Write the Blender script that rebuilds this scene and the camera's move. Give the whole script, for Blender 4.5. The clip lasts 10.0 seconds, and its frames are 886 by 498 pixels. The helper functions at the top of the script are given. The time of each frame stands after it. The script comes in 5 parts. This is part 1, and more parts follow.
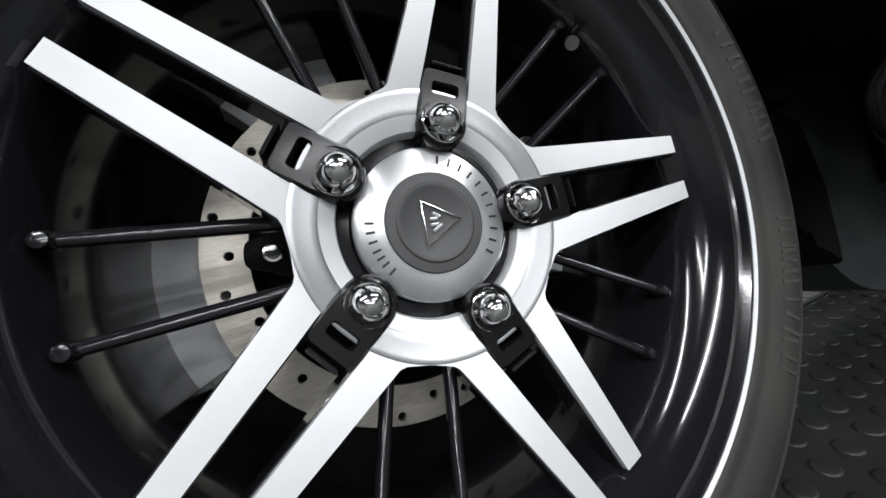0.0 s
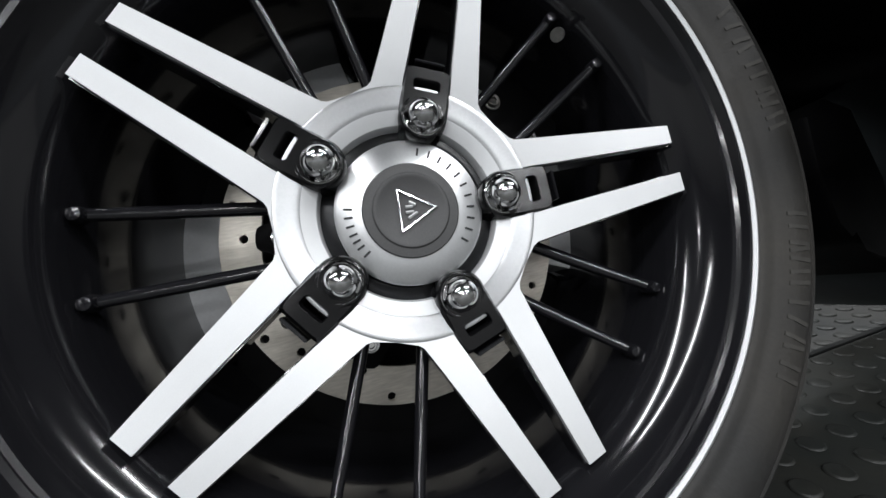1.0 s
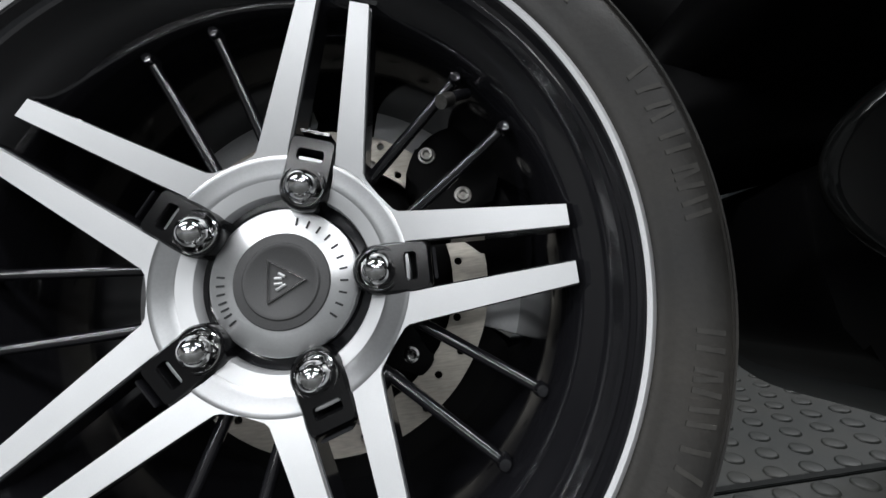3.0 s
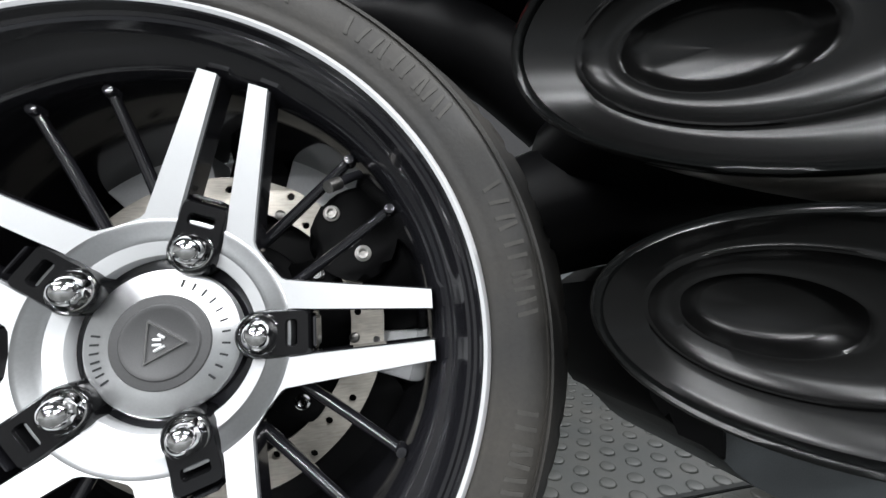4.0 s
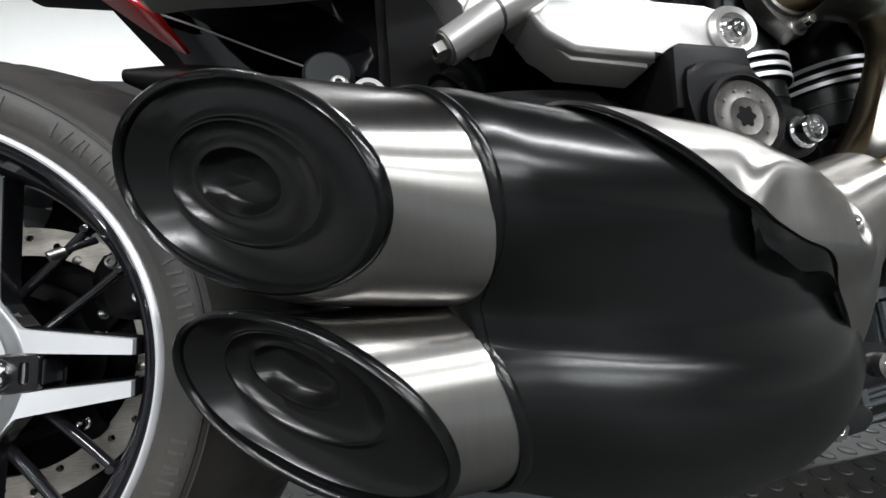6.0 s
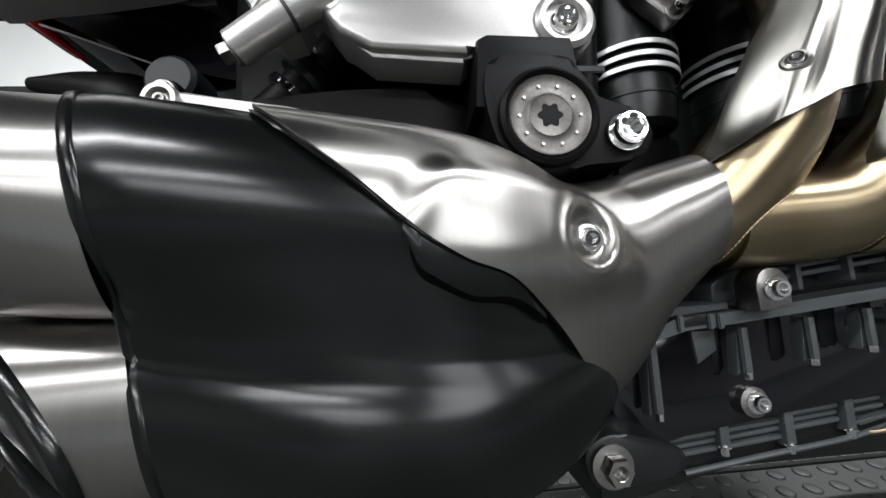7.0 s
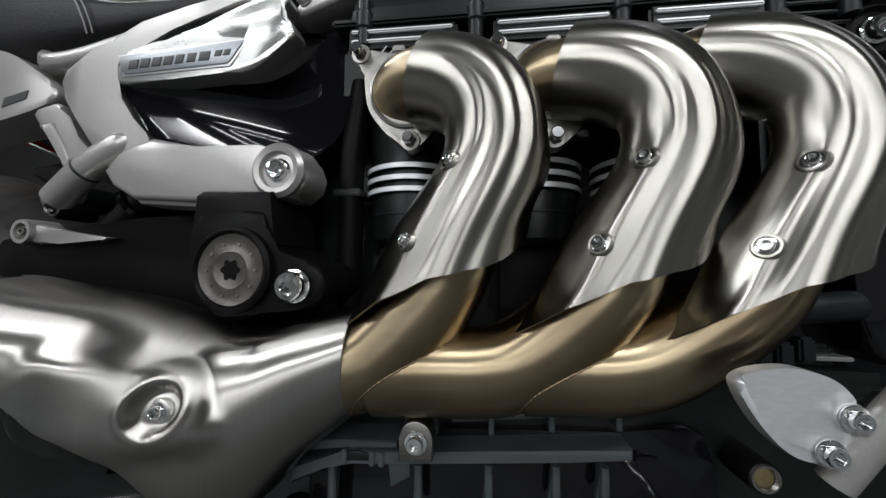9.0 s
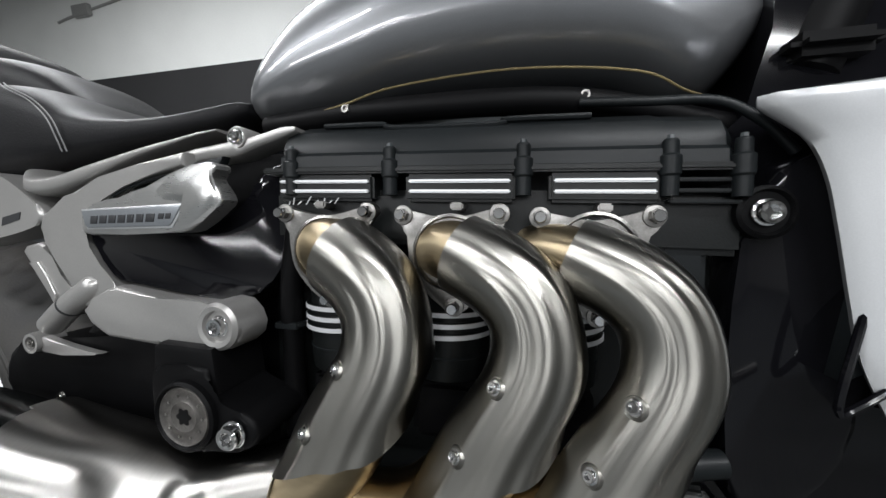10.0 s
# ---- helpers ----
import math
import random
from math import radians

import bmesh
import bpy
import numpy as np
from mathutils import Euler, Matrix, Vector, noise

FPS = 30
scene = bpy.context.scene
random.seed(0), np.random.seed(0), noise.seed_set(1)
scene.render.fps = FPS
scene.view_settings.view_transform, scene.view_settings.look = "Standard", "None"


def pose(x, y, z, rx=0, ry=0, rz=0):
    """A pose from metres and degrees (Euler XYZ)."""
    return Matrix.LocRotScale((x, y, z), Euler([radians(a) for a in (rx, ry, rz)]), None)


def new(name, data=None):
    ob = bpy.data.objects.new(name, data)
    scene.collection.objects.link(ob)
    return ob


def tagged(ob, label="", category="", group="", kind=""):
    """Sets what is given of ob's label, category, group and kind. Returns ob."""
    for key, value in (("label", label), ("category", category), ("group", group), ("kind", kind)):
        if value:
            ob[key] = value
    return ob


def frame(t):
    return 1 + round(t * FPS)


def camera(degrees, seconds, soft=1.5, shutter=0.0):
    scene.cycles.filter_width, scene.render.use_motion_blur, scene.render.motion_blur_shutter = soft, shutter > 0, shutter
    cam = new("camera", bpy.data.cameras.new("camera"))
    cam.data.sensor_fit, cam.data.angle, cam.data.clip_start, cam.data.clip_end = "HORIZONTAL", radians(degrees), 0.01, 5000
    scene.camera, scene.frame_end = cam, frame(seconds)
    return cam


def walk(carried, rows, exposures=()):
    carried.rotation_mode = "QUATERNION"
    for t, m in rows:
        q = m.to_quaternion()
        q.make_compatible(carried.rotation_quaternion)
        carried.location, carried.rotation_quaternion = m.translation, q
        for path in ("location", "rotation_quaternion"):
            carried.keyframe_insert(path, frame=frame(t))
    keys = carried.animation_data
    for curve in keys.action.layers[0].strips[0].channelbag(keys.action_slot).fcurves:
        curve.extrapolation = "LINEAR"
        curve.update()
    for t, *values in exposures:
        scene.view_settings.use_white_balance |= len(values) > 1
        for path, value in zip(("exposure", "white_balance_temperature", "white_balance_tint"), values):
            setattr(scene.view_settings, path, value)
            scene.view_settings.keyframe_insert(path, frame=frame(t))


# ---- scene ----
cam = camera(102, 10.0)
# the motorcycle leans away from the camera on its stand
LEAN = pose(0, 0, 0.0035, -8, 0, 0)

# seconds, place in the motorcycle's own axes, yaw, pitch, roll
PATH = [
    (0, -0.0699, -0.1619, 0.3009, -20.96, 2.36, 15.35),
    (0.5, -0.0401, -0.1735, 0.2680, -16.30, 5.15, 14.56),
    (1, -0.0282, -0.1857, 0.2782, -12.09, 4.90, 12.95),
    (1.5, -0.0009, -0.1881, 0.2738, -7.79, 5.93, 11.10),
    (2, 0.0380, -0.1804, 0.2798, -3.49, 7.13, 9.72),
    (2.5, 0.0836, -0.1854, 0.2860, -0.06, 7.83, 8.34),
    (2.7, 0.0982, -0.1866, 0.2903, 0.53, 7.78, 8.25),
    (3.8, 0.1451, -0.2195, 0.3383, -5.93, 7.63, 4.54),
    (4, 0.1635, -0.2282, 0.3408, -8.09, 7.47, 4.98),
    (4.5, 0.2029, -0.2872, 0.3374, -12.22, 7.60, 6.07),
    (5, 0.2665, -0.3154, 0.3480, -9.75, 8.45, 6.00),
    (5.2, 0.2902, -0.3272, 0.3505, -8.66, 8.25, 5.94),
    (6.3, 0.4418, -0.3349, 0.3682, -9.91, 5.38, 4.39),
    (6.5, 0.4783, -0.3446, 0.3677, -7.40, 4.85, 4.05),
    (7, 0.5795, -0.3418, 0.3629, -4.32, 6.43, 2.99),
    (7.5, 0.6848, -0.3503, 0.3830, 0.57, 5.91, 1.82),
    (8, 0.7566, -0.3515, 0.4002, 3.09, 5.91, 1.10),
    (8.5, 0.8357, -0.3568, 0.4337, 6.42, 5.47, 0.16),
    (9, 0.8887, -0.3740, 0.4770, 8.89, 3.57, -0.36),
    (9.5, 0.9379, -0.3897, 0.5582, 10.85, 0.07, -0.41),
    (10, 0.9972, -0.3876, 0.6607, 12.91, -3.71, 0.33),
]
walk(cam, [(t, LEAN @ pose(x, y, z, 90 + pitch, roll, yaw)) for t, x, y, z, yaw, pitch, roll in PATH],
     [(0, -0.2), (1, -0.38), (2, -0.52), (2.5, -0.86), (4, 0.68), (4.5, 0.42), (5, 0.46), (6.5, 0.46), (7, 0.3), (7.5, 0.12), (8, -0.14), (8.5, -0.3), (9, -0.46), (9.5, -0.38), (10, -0.04)])

# ---- light ----
world = bpy.data.worlds.new("world")
scene.world = world
world.use_nodes = True
world.node_tree.nodes["Background"].inputs[0].default_value = (0.8, 0.9, 1.0, 1)
world.node_tree.nodes["Background"].inputs[1].default_value = 0.02

LAMPS = [(lx, ly) for ly in (1.6, -1.5, -4.2, -7.0, -9.6) for lx in (-2.2, 2.6)]
LAMP_POWER = {1.6: 150, -1.5: 120, -4.2: 150, -7.0: 150, -9.6: 150}
for lx, ly in LAMPS:
    lamp = bpy.data.lights.new("tube_light", "AREA")
    lamp.shape, lamp.size, lamp.size_y, lamp.energy, lamp.color = "RECTANGLE", 3.0, 0.12, LAMP_POWER[ly], (0.95, 0.97, 1.0)
    lo = new("tube_light", lamp)
    lo.matrix_world = pose(lx, ly, 3.38)


# ---- materials ----
def material(name, base, rough=0.5, metal=0.0, grain=0.0, grain_size=200.0, stretch=(1, 1, 1), bump=0.0, spots=0.0,
             spot_size=12.0, coat=0.0, spread=0.0, aniso=0.0, tint=None, spec=0.5):
    """A surface with fine grain (stretched for brushed metal), larger spots and a light relief."""
    m = bpy.data.materials.new(name)
    m.use_nodes = True
    nt = m.node_tree
    n, ln = nt.nodes, nt.links
    b = n["Principled BSDF"]
    b.inputs["Metallic"].default_value = metal
    b.inputs["Roughness"].default_value = rough
    b.inputs["Coat Weight"].default_value = coat
    b.inputs["Coat Roughness"].default_value = 0.05
    b.inputs["Specular IOR Level"].default_value = spec
    co = n.new("ShaderNodeTexCoord")
    mp = n.new("ShaderNodeMapping")
    mp.inputs["Scale"].default_value = stretch
    ln.new(co.outputs["Object"], mp.inputs[0])
    fine = n.new("ShaderNodeTexNoise")
    fine.inputs["Scale"].default_value, fine.inputs["Detail"].default_value = grain_size, 4
    ln.new(mp.outputs[0], fine.inputs[0])
    wide = n.new("ShaderNodeTexNoise")
    wide.inputs["Scale"].default_value, wide.inputs["Detail"].default_value = spot_size, 5
    ln.new(co.outputs["Object"], wide.inputs[0])
    mixc = n.new("ShaderNodeMix")
    mixc.data_type = "RGBA"
    k = 1 - spots
    mixc.inputs[6].default_value = (*base, 1)
    mixc.inputs[7].default_value = (*(tint or [c * k for c in base]), 1)
    ramp = n.new("ShaderNodeMapRange")
    ramp.inputs[1].default_value, ramp.inputs[2].default_value = 0.4, 0.7
    ln.new(wide.outputs[0], ramp.inputs[0])
    ln.new(ramp.outputs[0], mixc.inputs[0])
    mul = n.new("ShaderNodeMix")
    mul.data_type, mul.blend_type = "RGBA", "MULTIPLY"
    mul.inputs[0].default_value = grain
    ln.new(mixc.outputs[2], mul.inputs[6])
    gr = n.new("ShaderNodeMapRange")
    gr.inputs[1].default_value, gr.inputs[2].default_value, gr.inputs[3].default_value = 0.3, 0.7, 0.3
    ln.new(fine.outputs[0], gr.inputs[0])
    ln.new(gr.outputs[0], mul.inputs[7])
    ln.new(mul.outputs[2], b.inputs["Base Color"])
    if spread:
        rr = n.new("ShaderNodeMapRange")
        rr.inputs[3].default_value, rr.inputs[4].default_value = rough - spread, rough + spread
        both = n.new("ShaderNodeMath")
        both.operation = "MULTIPLY_ADD"
        both.inputs[1].default_value = 0.5
        ln.new(fine.outputs[0], both.inputs[0])
        half = n.new("ShaderNodeMath")
        half.operation = "MULTIPLY"
        half.inputs[1].default_value = 0.5
        ln.new(wide.outputs[0], half.inputs[0])
        ln.new(half.outputs[0], both.inputs[2])
        ln.new(both.outputs[0], rr.inputs[0])
        ln.new(rr.outputs[0], b.inputs["Roughness"])
    if aniso:
        b.inputs["Anisotropic"].default_value = aniso
        tangent = n.new("ShaderNodeTangent")
        tangent.direction_type, tangent.uv_map = "UV_MAP", "UVMap"
        ln.new(tangent.outputs[0], b.inputs["Tangent"])
    if bump:
        bp = n.new("ShaderNodeBump")
        bp.inputs["Strength"].default_value, bp.inputs["Distance"].default_value = bump, 0.001
        ln.new(fine.outputs[0], bp.inputs["Height"])
        ln.new(bp.outputs[0], b.inputs["Normal"])
    return m


STEEL = material("brushed_steel", (0.36, 0.350, 0.333), 0.31, 1, 0.10, 60, (7, 1.5, 0.25), 0.0, 0.08, 9, spread=0.015, aniso=0.9)
PIPE_STEEL = material("pipe_shield_steel", (0.315, 0.305, 0.280), 0.30, 1, 0.05, 60, (3, 3, 0.5), 0.0, 0.12, 9, spread=0.015, aniso=0.85)
BRONZE = material("heat_tinted_pipe", (0.385, 0.315, 0.205), 0.36, 1, 0.12, 60, (0.5, 1, 4), 0.0, 0.3, 16, spread=0.03, tint=(0.30, 0.235, 0.148), aniso=0.9)
DULL_BRONZE = material("weld_metal", (0.22, 0.17, 0.11), 0.45, 1, 0.3, 500)
MACHINED = material("machined_aluminium", (0.72, 0.73, 0.74), 0.42, 0.45, 0.05, 1500, (1, 1, 1), 0.02, 0.04, 20, spread=0.04)
TURNED = material("turned_alloy_face", (0.50, 0.51, 0.52), 0.30, 1, 0.10, 500, spots=0.08, spot_size=20, spread=0.03, aniso=0.85)
SATIN_PLATE = material("satin_silver_plate", (0.55, 0.55, 0.54), 0.28, 0.9, 0.12, 120, (1, 1, 6), spots=0.06, spot_size=30, spread=0.04)
PIVOT_GREY = material("dull_grey_steel", (0.125, 0.118, 0.110), 0.42, 0.7, 0.4, 500, bump=0.1, spots=0.4, spot_size=90, spread=0.08)
CAP_METAL = material("turned_aluminium", (0.74, 0.75, 0.76), 0.34, 1, 0.08, 500, (1, 1, 1), 0.0, 0.05, 20, spread=0.03, aniso=0.8)
RIM_BLACK = material("gloss_black_paint", (0.010, 0.010, 0.0118), 0.12, 0, 0.0, 900, coat=0.35, spread=0.05)
POD_BLACK = material("black_pod_paint", (0.005, 0.005, 0.0055), 0.16, 0, 0.0, 900, coat=0.0, spread=0.05, spec=0.45)
CAN_BLACK = material("satin_black_coating", (0.003, 0.0034, 0.0034), 0.21, 0, 0.1, 900, spots=0.15, spec=0.32)
BAFFLE_BLACK = material("black_baffle", (0.004, 0.004, 0.004), 0.25, 0, 0.15, 900, spots=0.3, spec=0.4)
MATT_BLACK = material("matt_black_plastic", (0.0040, 0.0040, 0.0044), 0.45, 0, 0.3, 600, bump=0.1, spots=0.3, spread=0.1, spec=0.08)
ENGINE = material("engine_black_paint", (0.008, 0.0092, 0.0092), 0.32, 0.0, 0.4, 700, bump=0.15, spots=0.3, spread=0.1, spec=0.27)
ENGINE_GREY = material("engine_grey_plastic", (0.010, 0.012, 0.013), 0.38, 0.0, 0.3, 700, bump=0.1, spots=0.3, spread=0.1, spec=0.21)
CASE_GREY = material("crankcase_grey", (0.055, 0.063, 0.066), 0.42, 0.0, 0.3, 700, bump=0.1, spots=0.3, spread=0.1, spec=0.45)
COVER_GREY = material("dark_grey_cover", (0.055, 0.062, 0.066), 0.42, 0.0, 0.3, 700, bump=0.1, spots=0.3, spread=0.1, spec=0.3)
RUBBER = material("tyre_rubber", (0.022, 0.0215, 0.0205), 0.62, 0, 0.35, 350, bump=0.2, spots=0.3, spot_size=11, spread=0.08,
                  tint=(0.042, 0.038, 0.032))
CHROME = material("chrome", (0.78, 0.78, 0.78), 0.1, 1, 0.1, 300, spread=0.04)
DULL_STEEL = material("zinc_plated_steel", (0.34, 0.33, 0.315), 0.34, 1, 0.3, 500, bump=0.1, spots=0.3, spot_size=80, spread=0.1)
GAP_PALE = material("pale_gap_grey", (0.72, 0.73, 0.74), 0.5, 0.2, 0.1, 400, bump=0.05, spots=0.1, spread=0.05)
DISC = material("brake_disc_steel", (0.62, 0.585, 0.52), 0.42, 1, 0.35, 80, (1, 1, 7), 0.1, 0.35, 22, spread=0.1)
SILVER = material("cast_silver_paint", (0.385, 0.378, 0.366), 0.33, 0.6, 0.14, 900, bump=0.06, spots=0.08, spread=0.05)
TANK = material("grey_metallic_paint", (0.22, 0.226, 0.236), 0.34, 0.6, 0.3, 2500, spots=0.06, coat=0.8)
GLOSS_BLACK = material("gloss_black_panel", (0.004, 0.004, 0.005), 0.08, 0, 0, 300, spec=0.35)
LEATHER = material("black_leather", (0.008, 0.008, 0.009), 0.52, 0, 0.3, 420, bump=0.4, spots=0.2, spread=0.08, spec=0.16)
THREAD = material("grey_thread", (0.2, 0.2, 0.2), 0.8)
RED = material("red_lens", (0.72, 0.014, 0.012), 0.12, 0, coat=1.0)
CAP_GREY = material("dark_grey_cap", (0.075, 0.075, 0.076), 0.5, 0.2, 0.2, 900, bump=0.05, spread=0.05)
INK = material("dark_lettering", (0.014, 0.015, 0.017), 0.5)
BADGE = material("grey_badge", (0.30, 0.32, 0.34), 0.35, 0.7, 0.15, 600, spread=0.05)
LETTER = material("rubber_lettering", (0.056, 0.053, 0.047), 0.65, 0, 0.3, 350, bump=0.1, spots=0.3, spot_size=40)
WHITE = material("white_bodywork", (0.62, 0.63, 0.64), 0.3, 0.25, 0.08, 900, coat=0.6)
WALL = material("white_wall_paint", (0.72, 0.73, 0.71), 0.7, 0, 0.06, 60, bump=0.05, spots=0.05, spot_size=2)
CEILING = material("grey_ceiling", (0.13, 0.13, 0.13), 0.8, 0, 0.06, 60, spots=0.05, spot_size=2)
GREY_WALL = material("grey_wall_paint", (0.36, 0.36, 0.355), 0.7, 0, 0.08, 60, bump=0.05, spots=0.1, spot_size=2)
DARK_WALL = material("dark_grey_wall", (0.030, 0.030, 0.031), 0.7, 0, 0.1, 60, bump=0.05, spots=0.1, spot_size=2, spec=0.2)
SIDE_WALL = material("pale_grey_wall", (0.36, 0.36, 0.35), 0.7, 0, 0.08, 60, bump=0.05, spots=0.1, spot_size=2)
FLOOR = material("grey_painted_floor", (0.085, 0.092, 0.095), 0.5, 0, 0.25, 120, bump=0.06, spots=0.2, spot_size=5, spread=0.1, spec=0.2)
MAT = material("studded_rubber_mat", (0.024, 0.027, 0.025), 0.5, 0, 0.4, 160, bump=0.2, spots=0.35, spot_size=10, spread=0.12, tint=(0.034, 0.034, 0.029))
PLATE = material("alloy_plate", (0.72, 0.73, 0.74), 0.34, 0.7, 0.15, 150, (1, 1, 3), 0.02, 0.1, 20, spread=0.06)
BRASS = material("dull_brass", (0.4, 0.32, 0.17), 0.4, 1, 0.3, 300)
GREY_BOX = material("grey_conduit", (0.3, 0.3, 0.29), 0.45, 0.3)
TUBE = bpy.data.materials.new("lit_tube")
TUBE.use_nodes = True
TUBE.node_tree.nodes["Principled BSDF"].inputs["Emission Color"].default_value = (1.0, 0.98, 0.94, 1)
TUBE.node_tree.nodes["Principled BSDF"].inputs["Emission Strength"].default_value = 12


# ---- building tools ----
def finish(bm, name, sharp=38):
    me = bpy.data.meshes.new(name)
    bmesh.ops.recalc_face_normals(bm, faces=bm.faces)
    bm.to_mesh(me)
    bm.free()
    for p in me.polygons:
        p.use_smooth = True
    me.set_sharp_from_angle(angle=radians(sharp))
    return me


def part(name, shape, mat, parent=None, label="", m=None, sharp=38):
    """Links a bmesh or mesh as one object under a thing or part."""
    me = shape if isinstance(shape, bpy.types.Mesh) else finish(shape, name, sharp)
    if mat and not me.materials:
        me.materials.append(mat)
    ob = new(name, me)
    if parent:
        ob.parent = parent
    if m:
        ob.matrix_basis = m
    if label:
        tagged(ob, label)
    return ob


def skin(bm, rows, closed=True, cap0=False, cap1=False, uv_at=None):
    """Faces between rings of points."""
    vs = [[bm.verts.new(p) for p in row] for row in rows]
    uv = bm.loops.layers.uv.get("UVMap") or bm.loops.layers.uv.new("UVMap")
    for r, (a, b) in enumerate(zip(vs, vs[1:])):
        n = len(a)
        for i in range(n if closed else n - 1):
            j = (i + 1) % n
            f = bm.faces.new((a[i], a[j], b[j], b[i]))
            for loop, (u, v) in zip(f.loops, ((r, i), (r, i + 1), (r + 1, i + 1), (r + 1, i))):
                loop[uv].uv = uv_at(loop.vert.co) if uv_at else (u * .1, v * .1)
    if cap0:
        bm.faces.new(vs[0])
    if cap1:
        bm.faces.new(vs[-1])
    return vs


def catmull(pts, n):
    """A smooth line through the points, n steps for each span."""
    P = [Vector(p) for p in pts]
    P = [P[0] * 2 - P[1]] + P + [P[-1] * 2 - P[-2]]
    out = []
    for i in range(1, len(P) - 2):
        a, b, c, d = P[i - 1:i + 3]
        for k in range(n):
            t = k / n
            out.append(0.5 * (2 * b + (c - a) * t + (2 * a - 5 * b + 4 * c - d) * t * t + (3 * b - a - 3 * c + d) * t ** 3))
    out.append(P[-2])
    return out


def frames(line, ref):
    """Tangent, outward and side directions along a line."""
    out = []
    for i, p in enumerate(line):
        t = (line[min(i + 1, len(line) - 1)] - line[max(i - 1, 0)]).normalized()
        r = Vector(ref)
        o = (r - t * r.dot(t))
        o = o.normalized() if o.length > 1e-4 else t.orthogonal().normalized()
        out.append((p, t, o, t.cross(o)))
    return out


def tube(pts, radius, n=20, steps=8, ref=(0, -1, 0), caps=True, line=None, bm=None):
    bm = bm or bmesh.new()
    line = line or catmull(pts, steps)
    rows = []
    for i, (p, t, o, s) in enumerate(frames(line, ref)):
        r = radius(i / (len(line) - 1)) if callable(radius) else radius
        rows.append([p + (o * math.cos(a) + s * math.sin(a)) * r for a in (2 * math.pi * k / n for k in range(n))])
    skin(bm, rows, True, caps, caps)
    return bm


def lathe(profile, n=48, centre=(0, 0, 0), axis="y", bm=None):
    """Turns (radius, along) pairs round an axis."""
    bm = bm or bmesh.new()
    c = Vector(centre)
    rows = []
    for r, h in profile:
        row = []
        for k in range(n):
            a = 2 * math.pi * k / n
            u, v = r * math.cos(a), r * math.sin(a)
            row.append(c + Vector({"y": (u, h, v), "z": (u, v, h), "x": (h, u, v)}[axis]))
        rows.append(row)
    skin(bm, rows)
    bmesh.ops.remove_doubles(bm, verts=bm.verts, dist=1e-6)
    return bm


def plate(outline, y0, y1, bevel=0.0, bm=None, segments=2):
    """A plate with an outline in x and z, between two depths; the edge towards the camera (y0) is rounded."""
    bm = bm or bmesh.new()
    f = [bm.verts.new((x, y0(x, z) if callable(y0) else y0, z)) for x, z in outline]
    g = [bm.verts.new((x, y1(x, z) if callable(y1) else y1, z)) for x, z in outline]
    top = bm.faces.new(f)
    bm.faces.new(g[::-1])
    n = len(f)
    for i in range(n):
        bm.faces.new((f[i], g[i], g[(i + 1) % n], f[(i + 1) % n]))
    if bevel:
        bmesh.ops.bevel(bm, geom=list(top.edges), offset=bevel, segments=segments, affect="EDGES", profile=0.5)
    return bm


def round_outline(pts, n=5):
    """A closed outline through the points."""
    P = [Vector((x, 0, z)) for x, z in pts]
    k = len(P)
    out = []
    for i in range(k):
        a, b, c, d = P[i - 1], P[i], P[(i + 1) % k], P[(i + 2) % k]
        for j in range(n):
            t = j / n
            q = 0.5 * (2 * b + (c - a) * t + (2 * a - 5 * b + 4 * c - d) * t * t + (3 * b - a - 3 * c + d) * t ** 3)
            out.append((q.x, q.z))
    return out


def box(x0, x1, y0, y1, z0, z1, bevel=0.003, bm=None):
    bm = bm or bmesh.new()
    made = bmesh.ops.create_cube(bm, size=1)["verts"]
    for v in made:
        v.co = Vector((x0 + (v.co.x + .5) * (x1 - x0), y0 + (v.co.y + .5) * (y1 - y0), z0 + (v.co.z + .5) * (z1 - z0)))
    if bevel:
        es = list({e for v in made for e in v.link_edges})
        bmesh.ops.bevel(bm, geom=es, offset=bevel, segments=2, affect="EDGES")
    return bm


def bolt_mesh(name, r, h, flange=1.3, socket=0.5, star=0.0, sides=0, dome=0.0, n=24):
    """A bolt head standing on z: flange, head (round or with sides), and a socket or a dome."""
    rows = []

    def ring(rad, z, six=0.0, poly=0):
        row = []
        for k in range(n):
            a = 2 * math.pi * k / n
            q = rad * (1 + six * math.cos(6 * a))
            if poly:
                w = (a % (2 * math.pi / poly)) - math.pi / poly
                q = rad * math.cos(math.pi / poly) / math.cos(w)
            row.append((q * math.cos(a), q * math.sin(a), z))
        rows.append(row)
    ring(r * flange, 0), ring(r * flange, h * .12), ring(r * flange * .95, h * .2)
    ring(r, h * .24, 0, sides), ring(r, h * .85, 0, sides), ring(r * .92, h, 0, 0 if dome else sides)
    if dome:
        for k in (1, 2, 3, 4):
            a = k * math.pi / 8.2
            ring(r * .9 * math.cos(a), h + dome * math.sin(a))
    else:
        ring(r * socket * 1.12, h), ring(r * socket, h * .96, star), ring(r * socket, h * .45, star)
    bm = bmesh.new()
    skin(bm, rows, True, False, True)
    return finish(bm, name, 30)


def facing(x, y, z, turn=0):
    """The pose of a bolt at a place, its head towards the camera's side."""
    return pose(x, y, z, 90, 0, 0) @ pose(0, 0, 0, 0, 0, turn)


